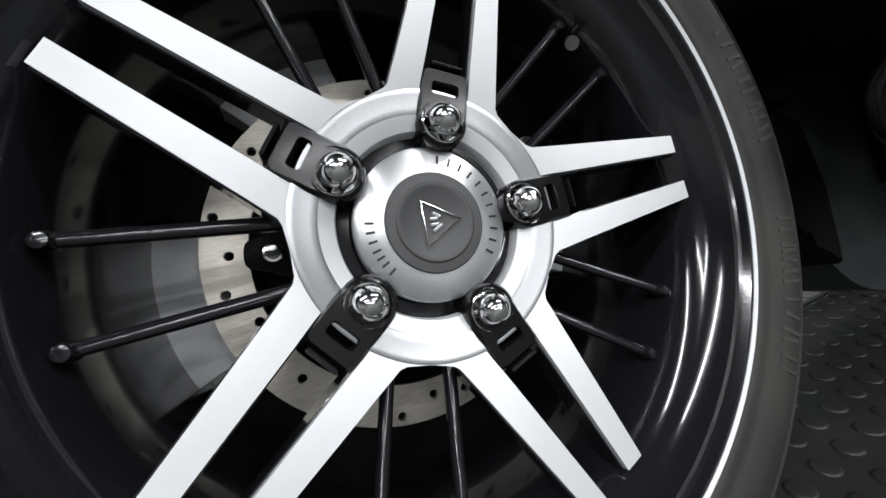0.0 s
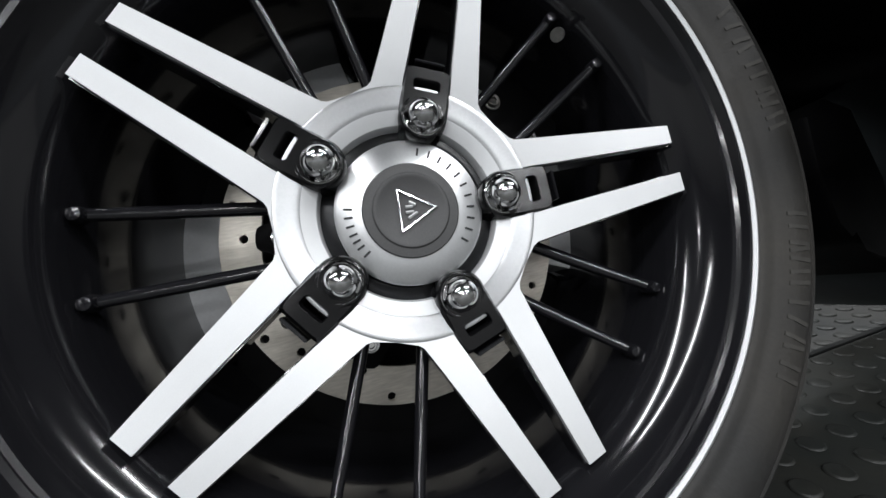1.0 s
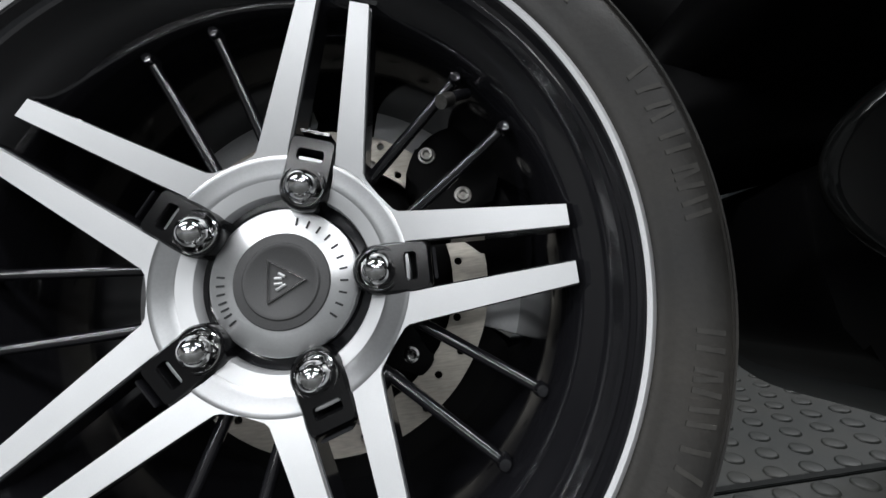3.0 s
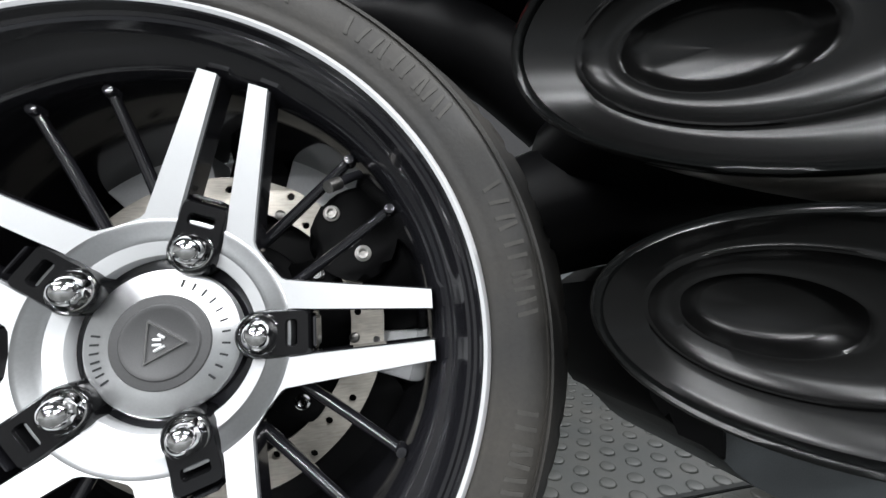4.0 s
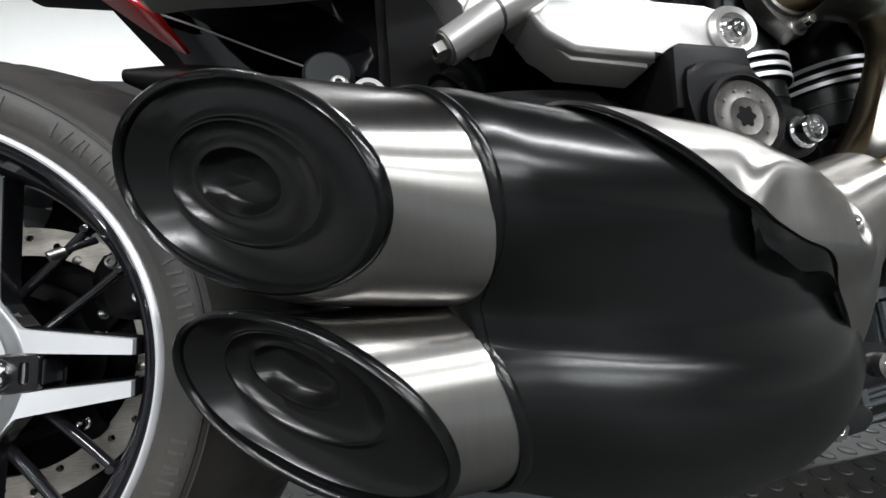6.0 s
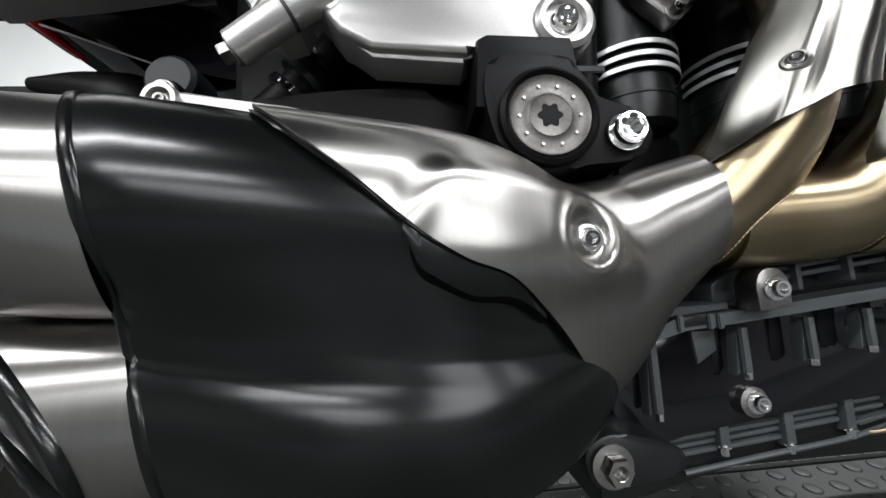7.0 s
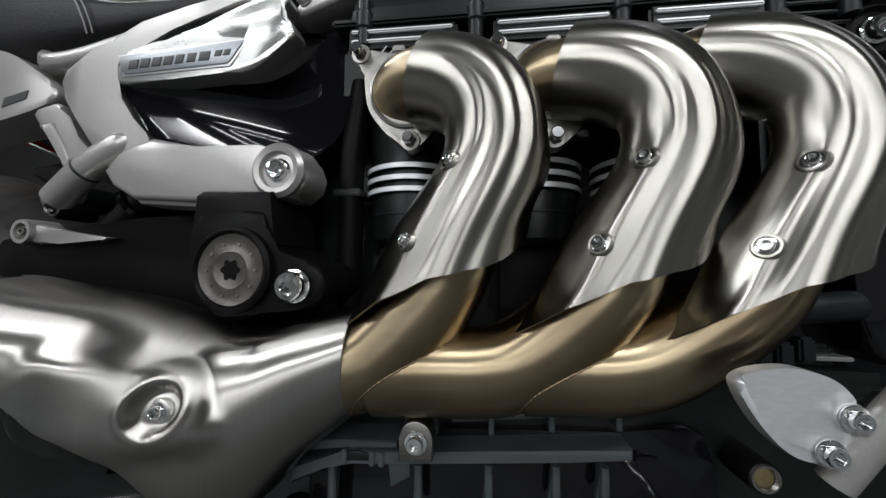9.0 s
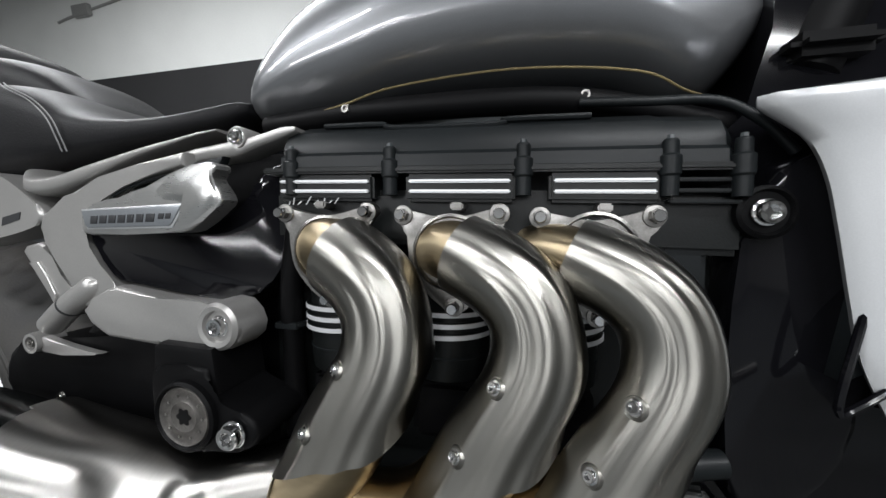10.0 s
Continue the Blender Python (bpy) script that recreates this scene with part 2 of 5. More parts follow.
SOCKET_BOLT = bolt_mesh("socket_bolt", 0.006, 0.006, 1.45, 0.55, 0.0)
TORX_BOLT = bolt_mesh("torx_bolt", 0.009, 0.008, 1.2, 0.55, 0.14)
SMALL_BOLT = bolt_mesh("small_bolt", 0.0045, 0.004, 1.35, 0.5, 0.1, n=16)
HEX_BOLT = bolt_mesh("hex_bolt", 0.006, 0.008, 1.5, 0.45, 0.0, sides=6)
WHEEL_NUT = bolt_mesh("wheel_nut", 0.0105, 0.010, 1.15, 0.5, 0.0, sides=6, dome=0.009)
for me, mt in ((SOCKET_BOLT, CHROME), (TORX_BOLT, CHROME), (SMALL_BOLT, DULL_STEEL), (HEX_BOLT, DULL_STEEL), (WHEEL_NUT, CHROME)):
    me.materials.append(mt)

# ---- the room ----
def room_box(name, mat, x0, x1, y0, y1, z0, z1):
    return tagged(part(name, box(x0, x1, y0, y1, z0, z1, 0), mat), kind="structure")


room_box("floor", FLOOR, -7, 8, -12, 4, -0.2, -0.006)
# ceiling, south and side walls are unseen; their greys are set for reflections
room_box("ceiling", CEILING, -7, 8, -12, 4, 3.6, 3.75)
room_box("wall_north", WALL, -7, 8, 3.8, 4, -0.006, 3.6)
room_box("wall_south", GREY_WALL, -7, 8, -12, -11.8, -0.006, 3.6)
room_box("wall_west", SIDE_WALL, -7, -6.8, -11.8, 3.8, -0.006, 3.6)
room_box("wall_east", SIDE_WALL, 7.8, 8, -11.8, 3.8, -0.006, 3.6)
for lx, ly in LAMPS:
    lampe = tagged(new("ceiling_light"), "slim white tube light hanging under the grey ceiling", "ceiling light", "tube lights")
    lampe.location = (lx, ly, 3.6)
    part("housing", box(-1.52, 1.52, -.05, .05, -.15, -.12, 0.004), WHITE, lampe)
    part("tube", tube([(-1.5, 0, -.15), (1.5, 0, -.15)], 0.014, 10, 2, (0, 0, 1)), TUBE, lampe, "glowing white tube")
    for sx in (-1.2, 1.2):
        part("hanger", tube([(sx, 0, -.12), (sx, 0, 0)], 0.004, 6, 1), WHITE, lampe)

# ---- the floor mat ----
mat_thing = tagged(new("floor_mat"), "dark rubber mat with round studs on the grey floor", "mat")
part("sheet", box(-2.2, 3.4, -1.16, 1.6, -0.006, 0.0, 0.001), MAT, mat_thing)
stud_v, stud_f = [], []
for i in range(58):
    for j in range(52):
        if i * 0.046 - 0.5 > 2.1:
            continue
        sx, sy = -0.5 + 0.046 * i + 0.023 * (j % 2), 0.75 - 0.036 * j
        b0 = len(stud_v)
        for rr, zz in ((0.0125, 0.0005), (0.0115, 0.0022), (0.0098, 0.0026)):
            stud_v += [(sx + rr * math.cos(k * math.pi / 6), sy + rr * math.sin(k * math.pi / 6), zz) for k in range(12)]
        for q in (0, 12):
            stud_f += [(b0 + q + k, b0 + q + (k + 1) % 12, b0 + q + 12 + (k + 1) % 12, b0 + q + 12 + k) for k in range(12)]
        stud_f.append([b0 + 24 + k for k in range(12)])
stud_mesh = bpy.data.meshes.new("studs")
stud_mesh.from_pydata(stud_v, [], stud_f)
for p in stud_mesh.polygons:
    p.use_smooth = True
tagged(part("studs", stud_mesh, MAT, mat_thing), kind="stuff")
part("edge_strip", box(0.2, 1.7, 0.262, 0.272, -0.006, 0.003, 0.001), ENGINE, mat_thing)

# ---- the motorcycle ----
bike = tagged(new("motorcycle"), "large black and silver motorcycle leaning on its stand", "motorcycle")
bike.matrix_world = LEAN

def settle(dx, dz, since, dy=0.0):
    """Moves the parts added since a count along the motorcycle."""
    for ob in [c for c in bike.children if c.name not in since]:
        ob.location += Vector((dx, dy, dz))
    return {c.name for c in bike.children}


# ---- rear wheel: axle at (0, y, 0.323) ----
AX = 0.323
PHI = -1.1


def polar(r, a, y=0.0):
    a = radians(a)
    return Vector((r * math.cos(a), y, AX + r * math.sin(a)))


def spin(a):
    """Turns about the axle."""
    return Matrix.Translation((0, 0, AX)) @ pose(0, 0, 0, 0, -a, 0) @ Matrix.Translation((0, 0, -AX))


rim_prof = [(.2195, -.016), (.2190, -.0195), (.2165, -.021), (.2135, -.0195), (.2115, -.0155), (.2095, -.014), (.2075, -.0155), (.2055, -.0145),
            (.2035, -.010), (.2005, -.003), (.1965, .001), (.1925, .005), (.1885, .012), (.1855, .024), (.1840, .05), (.1835, .10), (.184, .16),
            (.192, .205), (.205, .226), (.216, .231), (.2195, .228), (.2195, .22), (.206, .216), (.196, .20), (.1905, .16), (.1905, .1),
            (.195, .05), (.199, .02), (.205, .002), (.214, -.008), (.2195, -.016)]
wheel = part("rear_wheel", lathe(rim_prof, 160, (0, 0, AX)), RIM_BLACK, bike, "gloss black alloy wheel with machined spokes", sharp=24)
part("rim_edge", lathe([(.2200, -.0155), (.2194, -.0203), (.2165, -.0219), (.2144, -.0206), (.2150, -.0185), (.2185, -.0160), (.2200, -.0155)], 160, (0, 0, AX)),
     MACHINED, wheel, "bright machined rim edge", sharp=60)


def face_y(r):
    k = min(max((r - .053) / (.1855 - .053), 0), 1)
    return .039 * (1 - k) ** 1.1


def spoke_outline(grow=0.0):
    g = grow
    pts = [(.0640, .0160 - g)]
    for a in (20, 25, 30, 36):
        pts.append(((.0660 - g) * math.cos(radians(a)), (.0660 - g) * math.sin(radians(a))))
    pts += [(.0865 * math.cos(radians(36)), .0865 * math.sin(radians(36))), (.0768, .0425), (.0790, .0398 + g * .5), (.0825, .0376 + g), (.10, .0350 + g),
            (.1855 + g, .0236 + g), (.1855 + g, .0108 - g), (.105, .0156 - g), (.09, .0168 - g), (.07, .0172 - g)]
    return pts


def spoke_mesh(name, grow, lift, depth, mat, side):
    bm = bmesh.new()
    out = [(u, v * side) for u, v in spoke_outline(grow)]
    top = [bm.verts.new((u, face_y(math.hypot(u, v)) + lift, AX + v)) for u, v in out]
    low = [bm.verts.new((u, face_y(math.hypot(u, v)) + lift + depth, AX + v)) for u, v in out]
    f = bm.faces.new(top)
    g = bm.faces.new(low[::-1])
    n = len(out)
    for i in range(n):
        if i == 4:
            continue
        bm.faces.new((top[i], low[i], low[(i + 1) % n], top[(i + 1) % n]))
    bmesh.ops.triangulate(bm, faces=[f, g])
    me = finish(bm, name, 30)
    me.materials.append(mat)
    return me


for side in (1, -1):
    face = spoke_mesh("spoke_face", 0.0, 0.0, 0.006, MACHINED, side)
    back = spoke_mesh("spoke", 0.0010, 0.0042, 0.018, RIM_BLACK, side)
    for k in range(5):
        part("spoke_face", face, None, wheel, "bright machined spoke face", spin(PHI + 72 * k))
        part("spoke", back, None, wheel, "", spin(PHI + 72 * k))

# hub bowl and ring behind the cap
part("hub", lathe([(.0625, .039), (.0610, .043), (.0570, .047), (.050, .048), (.0, .048)], 72, (0, 0, AX)), RIM_BLACK, wheel)
part("hub_barrel", lathe([(.078, .056), (.076, .10), (.06, .112), (.06, .16), (.0, .16)], 60, (0, 0, AX)), MATT_BLACK, wheel)

part("hub_ring", lathe([(.0705, .0312), (.0695, .0315), (.0612, .0352), (.0603, .0375), (.0598, .0460)], 100, (0, 0, AX)), MACHINED, wheel, "bright chamfered hub ring")
part("hub_face", lathe([(.0705, .0316), (.0722, .0308), (.0750, .0303), (.0785, .0296), (.0830, .0285), (.0855, .0278), (.0864, .0281), (.0867, .040)], 120, (0, 0, AX)), TURNED, wheel, "turned aluminium hub face")
def rounded(u0, u1, v, r, n=5):
    """A rectangle from u0 to u1 and -v to v with round corners, as a closed line."""
    out = []
    for cu, cv, a0 in ((u1 - r, v - r, 0), (u0 + r, v - r, 90), (u0 + r, r - v, 180), (u1 - r, r - v, 270)):
        out += [(cu + r * math.cos(radians(a0 + 90 * k / n)), cv + r * math.sin(radians(a0 + 90 * k / n))) for k in range(n + 1)]
    return out


def pod_frame_mesh():
    """The outer half of a bolt pod: a box with round corners, open in the middle."""
    outer, inner = rounded(.0640, .1010, .0172, .0050), rounded(.0840, .0905, .0085, .0020)
    shrunk = rounded(.0660, .0988, .0150, .0042)
    lip = rounded(.0830, .0915, .0095, .0026)
    top = lambda u: .0275 - .09 * (u - .066)
    b = bmesh.new()
    rows = [[Vector((u, y(u), AX + v)) for u, v in line] for line, y in
            ((outer, lambda u: face_y(u) + .028), (outer, lambda u: top(u) + .0030), (shrunk, top), (lip, top), (inner, lambda u: top(u) + .0018), (inner, lambda u: face_y(u) + .030))]
    skin(b, rows)
    return finish(b, "bolt_pod", 40)


pod = pod_frame_mesh()
pod_boss = finish(lathe([(.0130, .012), (.0130, .0005), (.0137, -.0022), (.0152, -.0030), (.0166, -.0016), (.0171, .004), (.0171, .028)], 40), "pod_boss", 40)
seat_ring = finish(lathe([(.0122, .004), (.0124, -.0015), (.0134, -.0030), (.0141, -.0024), (.0141, .002)], 36), "bolt_seat", 40)
web = finish(plate([(.098, AX - .0125), (.104, AX - .0135), (.196, AX - .0115), (.196, AX + .0115), (.104, AX + .0135), (.098, AX + .0125)],
                   lambda x, z: face_y(x) + .022, lambda x, z: face_y(x) + .03, .002), "web", 30)
slot = finish(box(.1024, .1046, face_y(.105) + .001, face_y(.105) + .02, AX - .0105, AX + .0105, .0006), "pod_lip", 30)
for me, mt in ((pod, POD_BLACK), (pod_boss, POD_BLACK), (seat_ring, CHROME), (web, RIM_BLACK), (slot, RIM_BLACK)):
    me.materials.append(mt)
for k in range(5):
    a = PHI + 72 * k
    part("bolt_pod", pod, None, wheel, "", spin(a))
    part("pod_lip", slot, None, wheel, "", spin(a))
    c = polar(.0655, a, .0295)
    part("pod_boss", pod_boss, None, wheel, "", Matrix.Translation(c))
    part("bolt_seat", seat_ring, None, wheel, "chrome ring", Matrix.Translation(c))
    part("wheel_nut", WHEEL_NUT, None, wheel, "domed chrome nut", facing(c.x, c.y + .006, c.z, 17 * k) @ Matrix.Scale(1.12, 4))

# thin black rods in pairs between the machined spokes
for side in (1, -1):
    rod = finish(tube([(.066, .056, AX + side * .0190), (.09, .051, AX + side * .0203), (.14, .037, AX + side * .0225), (.182, .0235, AX + side * .0243)],
                      lambda s: .0036 + .0018 * (1 - s), 10, 4), "rod", 40)
    rod.materials.append(RIM_BLACK)
    foot = finish(lathe([(.0, -.0045), (.0035, -.004), (.0048, -.001), (.005, .004)], 14, (.180, .0230, AX + side * .0242)), "rod_foot", 40)
    foot.materials.append(RIM_BLACK)
    for k in range(5):
        part("rod", rod, None, wheel, "thin black rod", spin(PHI + 36 + 72 * k))
        part("rod_foot", foot, None, wheel, "", spin(PHI + 36 + 72 * k))

# centre cap with plain marks in place of its lettering
part("centre_cap", lathe([(.0, .0325), (.0320, .0325), (.0331, .0328), (.0339, .033), (.0482, .0343), (.0505, .0362), (.0505, .045)], 90, (0, 0, AX)),
           CAP_METAL, wheel, "turned aluminium centre cap")
part("cap_disc", lathe([(.0, .0312), (.0215, .0312), (.0229, .0304), (.0252, .0304), (.0263, .0314), (.0319, .0316), (.0328, .0326)], 72, (0, 0, AX)), CAP_GREY, wheel,
     "dark grey cap centre")
tri = [polar(.0172, a, .0) for a in (-4, 116, 236)]
ring = bmesh.new()
skin(ring, [[Vector((p.x * s, y, AX + (p.z - AX) * s)) for p in tri] for s, y in ((1.0, .0312), (1.0, .0296), (.89, .0296), (.89, .0312))])
part("emblem_frame", ring, CHROME, wheel, "chrome triangle outline", sharp=20)
for (a0, r0), (a1, r1) in (((100, .0055), (40, .004)), ((150, .0045), (60, .002)), ((240, .0065), (-40, .004)), ((200, .0045), (-60, .002))):
    p, q = polar(r0, a0, .0306), polar(r1, a1, .0306)
    part("emblem_bar", tube([p, q], .0011, 6, 1), MACHINED, wheel)
bar = finish(box(-.0028, .0028, -.00035, .0003, -.0007, .0007, 0.0002), "cap_mark", 30)
bar.materials.append(INK)
for a in [214, 206, 199.5, 193, 185, 177, 169] + [72 - 11.2 * k for k in range(11)]:
    p = polar(.0416, a, .0332)
    part("cap_mark", bar, None, wheel, "", Matrix.Translation(p) @ pose(0, 0, 0, 0, -a, 0))

# drive housing on the far side, widened into a backing that hides the room
OPENINGS = ((38, 68), (96, 126), (164, 200), (340, 352))
HOUSING = [(a, .139 if any(lo <= a <= hi for lo, hi in OPENINGS) else .187) for a in range(0, 360, 4)]
part("drive_housing", plate([(polar(r, a).x, polar(r, a).z) for a, r in HOUSING], .165, .20, .006), MATT_BLACK, bike, "black drive housing behind the wheel")

# plates added in the gaps, their colour raised to stand for the bright background
for lo, hi in OPENINGS:
    edge = [polar(.1375, a) for a in range(lo - 2, hi + 3, 4)] + [polar(.1865, a) for a in range(hi + 2, lo - 3, -4)]
    part("drive_casting", plate([(p.x, p.z) for p in edge], .142, .19, .002), GAP_PALE, bike, "pale grey plate added in a gap behind the wheel")

# brake disc with drilled holes, carrier and bolts
def drilled_disc(r0, r1, y0, y1, n=60):
    bm = bmesh.new()
    holes = {}
    for k in range(n):
        holes[k] = (.1245, .1430, .1310, .1375)[(k // 2) % 4] if k % 2 == 0 else None
    for yy in (y0, y1):
        for k in range(n):
            a0, a1 = 360 * k / n, 360 * (k + 1) / n
            q = [polar(r0, a0, yy), polar(r1, a0, yy), polar(r1, a1, yy), polar(r0, a1, yy)]
            h = holes[k]
            if h is None:
                bm.faces.new([bm.verts.new(p) for p in q])
                continue
            c = polar(h, (a0 + a1) / 2, yy)
            hole = [c + Vector((math.cos(t), 0, math.sin(t))) * .0038 for t in (radians((a0 + a1) / 2 + 225 + 45 * j) for j in range(8))]
            hv = [bm.verts.new(p) for p in hole]
            rim = [polar(r0, a0, yy), polar(r0, (a0 + a1) / 2, yy), polar(r0, a1, yy), polar(h, a1, yy), polar(r1, a1, yy), polar(r1, (a0 + a1) / 2, yy),
                   polar(r1, a0, yy), polar(h, a0, yy)]
            rim = [rim[7 - j] for j in range(8)]
            rim = rim[-2:] + rim[:-2]
            best = min(range(8), key=lambda s: sum((rim[(j + s) % 8] - hole[j]).length for j in range(8)))
            rv = [bm.verts.new(rim[(j + best) % 8]) for j in range(8)]
            for j in range(8):
                bm.faces.new((rv[j], rv[(j + 1) % 8], hv[(j + 1) % 8], hv[j]))
    for r in (r0, r1):
        rows = [[polar(r, 360 * k / n, yy) for k in range(n)] for yy in (y0, y1)]
        skin(bm, rows)
    bmesh.ops.remove_doubles(bm, verts=bm.verts, dist=1e-5)
    return bm


part("linkage_cover", plate(round_outline([(.41, .34), (.400, .235), (.412, .190), (.450, .156), (.50, .137), (.56, .126), (.63, .136), (.675, .18), (.68, .36), (.52, .42)], 3), .03, .20, .012), COVER_GREY, bike, "dark grey linkage cover under the silencer")
part("linkage_block", plate(round_outline([(.352, .34), (.350, .245), (.372, .222), (.400, .196), (.412, .205), (.410, .34)], 2), .018, .16, .006), MATT_BLACK, bike, "black linkage block beside the tyre")
part("brake_disc", drilled_disc(.1180, .1500, .124, .129), DISC, wheel, "drilled steel brake disc", sharp=20)
part("disc_carrier", lathe([(.05, .118), (.083, .119), (.088, .122), (.088, .132), (.05, .136)], 60, (0, 0, AX)), MATT_BLACK, wheel)
tab = finish(plate(round_outline([(.080, AX + .020), (.096, AX + .0165), (.110, AX + .0125), (.1195, AX + .008), (.1195, AX - .008), (.110, AX - .0125), (.096, AX - .0165), (.080, AX - .020)], 3), .117, .131, .0015), "disc_tab", 30)
tab.materials.append(MATT_BLACK)
for k in range(5):
    a = 27.4 + 72 * k
    part("disc_tab", tab, None, wheel, "", spin(a))
    p = polar(.1005, a, .116)
    part("disc_bolt", SOCKET_BOLT, None, wheel, "", facing(p.x, p.y, p.z) @ Matrix.Scale(.85, 4))
    p = polar(.1215, a + 36, .1235)
    part("disc_bobbin", lathe([(.0, -.001), (.0035, -.001), (.0052, .0), (.0052, .004)], 18), DULL_STEEL, wheel, "", Matrix.Translation(p))
# tyre valve on the rim
p = polar(.180, 38.5, .024)
q = polar(.1585, 38.5, .006)
part("tyre_valve", tube([p, polar(.172, 38.5, .016), polar(.165, 38.5, .0105), q], .0034, 14, 4), RIM_BLACK, wheel, "black tyre valve with a metal cap")
part("valve_cap", tube([q + (p - q) * .18, q, q + (q - p) * .22], .0046, 14, 2), DULL_STEEL, wheel)

caliper = part("brake_caliper", plate(round_outline([(.085, .400), (.105, .440), (.140, .452), (.165, .432), (.168, .395), (.150, .362), (.120, .360), (.095, .375)], 4), .098, .155, .008), MATT_BLACK, bike, "black brake caliper over the disc")
for bx, bz in ((.108, .424), (.135, .384)):
    part("caliper_bolt", SMALL_BOLT, None, caliper, "", facing(bx, .097, bz) @ Matrix.Scale(1.3, 4))
part("bleed_hose", tube([(.15, .105, .445), (.19, .10, .47), (.24, .09, .50)], .005, 10, 5), MATT_BLACK, caliper)

# tyre
TC = .105
tyre_prof = [(.2175, -.012), (.2205, -.0195), (.2235, -.0215), (.227, -.0215), (.2305, -.0232), (.239, -.0272), (.2490, -.0277), (.2555, -.0252), (.2582, -.0222), (.2598, -.0227),
             (.2612, -.0190), (.268, -.0070), (.279, .008), (.2885, .022), (.297, .037), (.308, .053), (.3155, .072), (.3207, .090), (.323, TC)]
tyre_prof += [(r, 2 * TC - y) for r, y in tyre_prof[-2::-1]] + [(.2175, .2225), (.205, .2), (.203, .1), (.208, .01), (.2175, -.012)]
NA = 300
bm = bmesh.new()
rows = []
for k in range(NA):
    a = 2 * math.pi * k / NA
    row = []
    for r, y in tyre_prof:
        d = 0.0
        if r > .289:
            ph = (math.degrees(a) * 1.0 + (y - TC) * 110 * (1 if y < TC else -1)) % 18
            edge = abs(y - TC) / .105
            if 3.0 < ph < 4.9 and .22 < edge < .98:
                d = .0055
            if 10.5 < ph < 12.1 and .45 < edge < .9:
                d = .0045
        row.append(((r - d) * math.cos(a), y, AX + (r - d) * math.sin(a)))
    rows.append(row)
skin(bm, rows + rows[:1], False)
bmesh.ops.remove_doubles(bm, verts=bm.verts, dist=1e-6)
tyre = part("rear_tyre", bm, RUBBER, bike, "wide black rear tyre with grooved tread", sharp=35)


def sidewall(r0, r1, a0, a1, lift, n=6, skew=0):
    """A raised block on the sidewall between two radii and two angles (slanted by the sidewall's own curve)."""
    def y_at(r):
        for (ra, ya), (rb, yb) in zip(tyre_prof, tyre_prof[1:]):
            if ra <= r <= rb:
                return ya + (yb - ya) * (r - ra) / (rb - ra)
        return -.03
    b = bmesh.new()
    rs = [r0 + (r1 - r0) * i / 3 for i in range(4)]
    grid = []
    for lf in (lift, -.001):
        grid.append([[polar(r, a0 + skew * (r - r0) / (r1 - r0) + (a1 - a0) * j / n, y_at(r) - lf) for j in range(n + 1)] for r in rs])
    top = skin(b, grid[0], False)
    low = skin(b, grid[1], False)
    loop = lambda g: g[0] + [r[-1] for r in g[1:-1]] + g[-1][::-1] + [r[0] for r in g[-2:0:-1]]
    lt, ll = loop(top), loop(low)
    for i in range(len(lt)):
        b.faces.new((lt[i], ll[i], ll[(i + 1) % len(lt)], lt[(i + 1) % len(lt)]))
    return b


STROKES = [((0, .5), (2.2, -.5)), ((0, 0), (2.0, 0)), ((0, .6), (1.7, .6)), ((.2, -.4), (2.0, .4)), ((0, 0), (1.2, .7), (2.4, 0))]
for base, n_marks in ((116, 4), (80, 4), (54, 5), (20, 5), (-14, 6), (-62, 4), (172, 6), (215, 4), (252, 6)):
    for j in range(n_marks):
        for a, lean_ in STROKES[(j * 3 + n_marks) % 5]:
            part("sidewall_mark", sidewall(.2360, .2490, base - j * 4.6 - a - .62, base - j * 4.6 - a, .0005, 2, lean_), LETTER, tyre, "raised rubber stroke")
part("sidewall_ring", lathe([(.2538, -.0250), (.2544, -.0272), (.2553, -.0267), (.2560, -.0240)], 140, (0, 0, AX)), RUBBER, tyre)

# scale and shift the wheel and what surrounds it to fit the camera's view
for ob in bike.children:
    ob.matrix_basis = Matrix.Translation((.0103, .0095, .0037 + AX)) @ Matrix.Scale(.9660, 4) @ Matrix.Translation((0, 0, -AX))
done = {c.name for c in bike.children}

# ---- silencers ----
def band_x(y, z):
    """The slanted plane in which the tail pipes meet the silencer body."""
    return .4485 + .2354 * (.357 - z) - .51 * (y + .182)


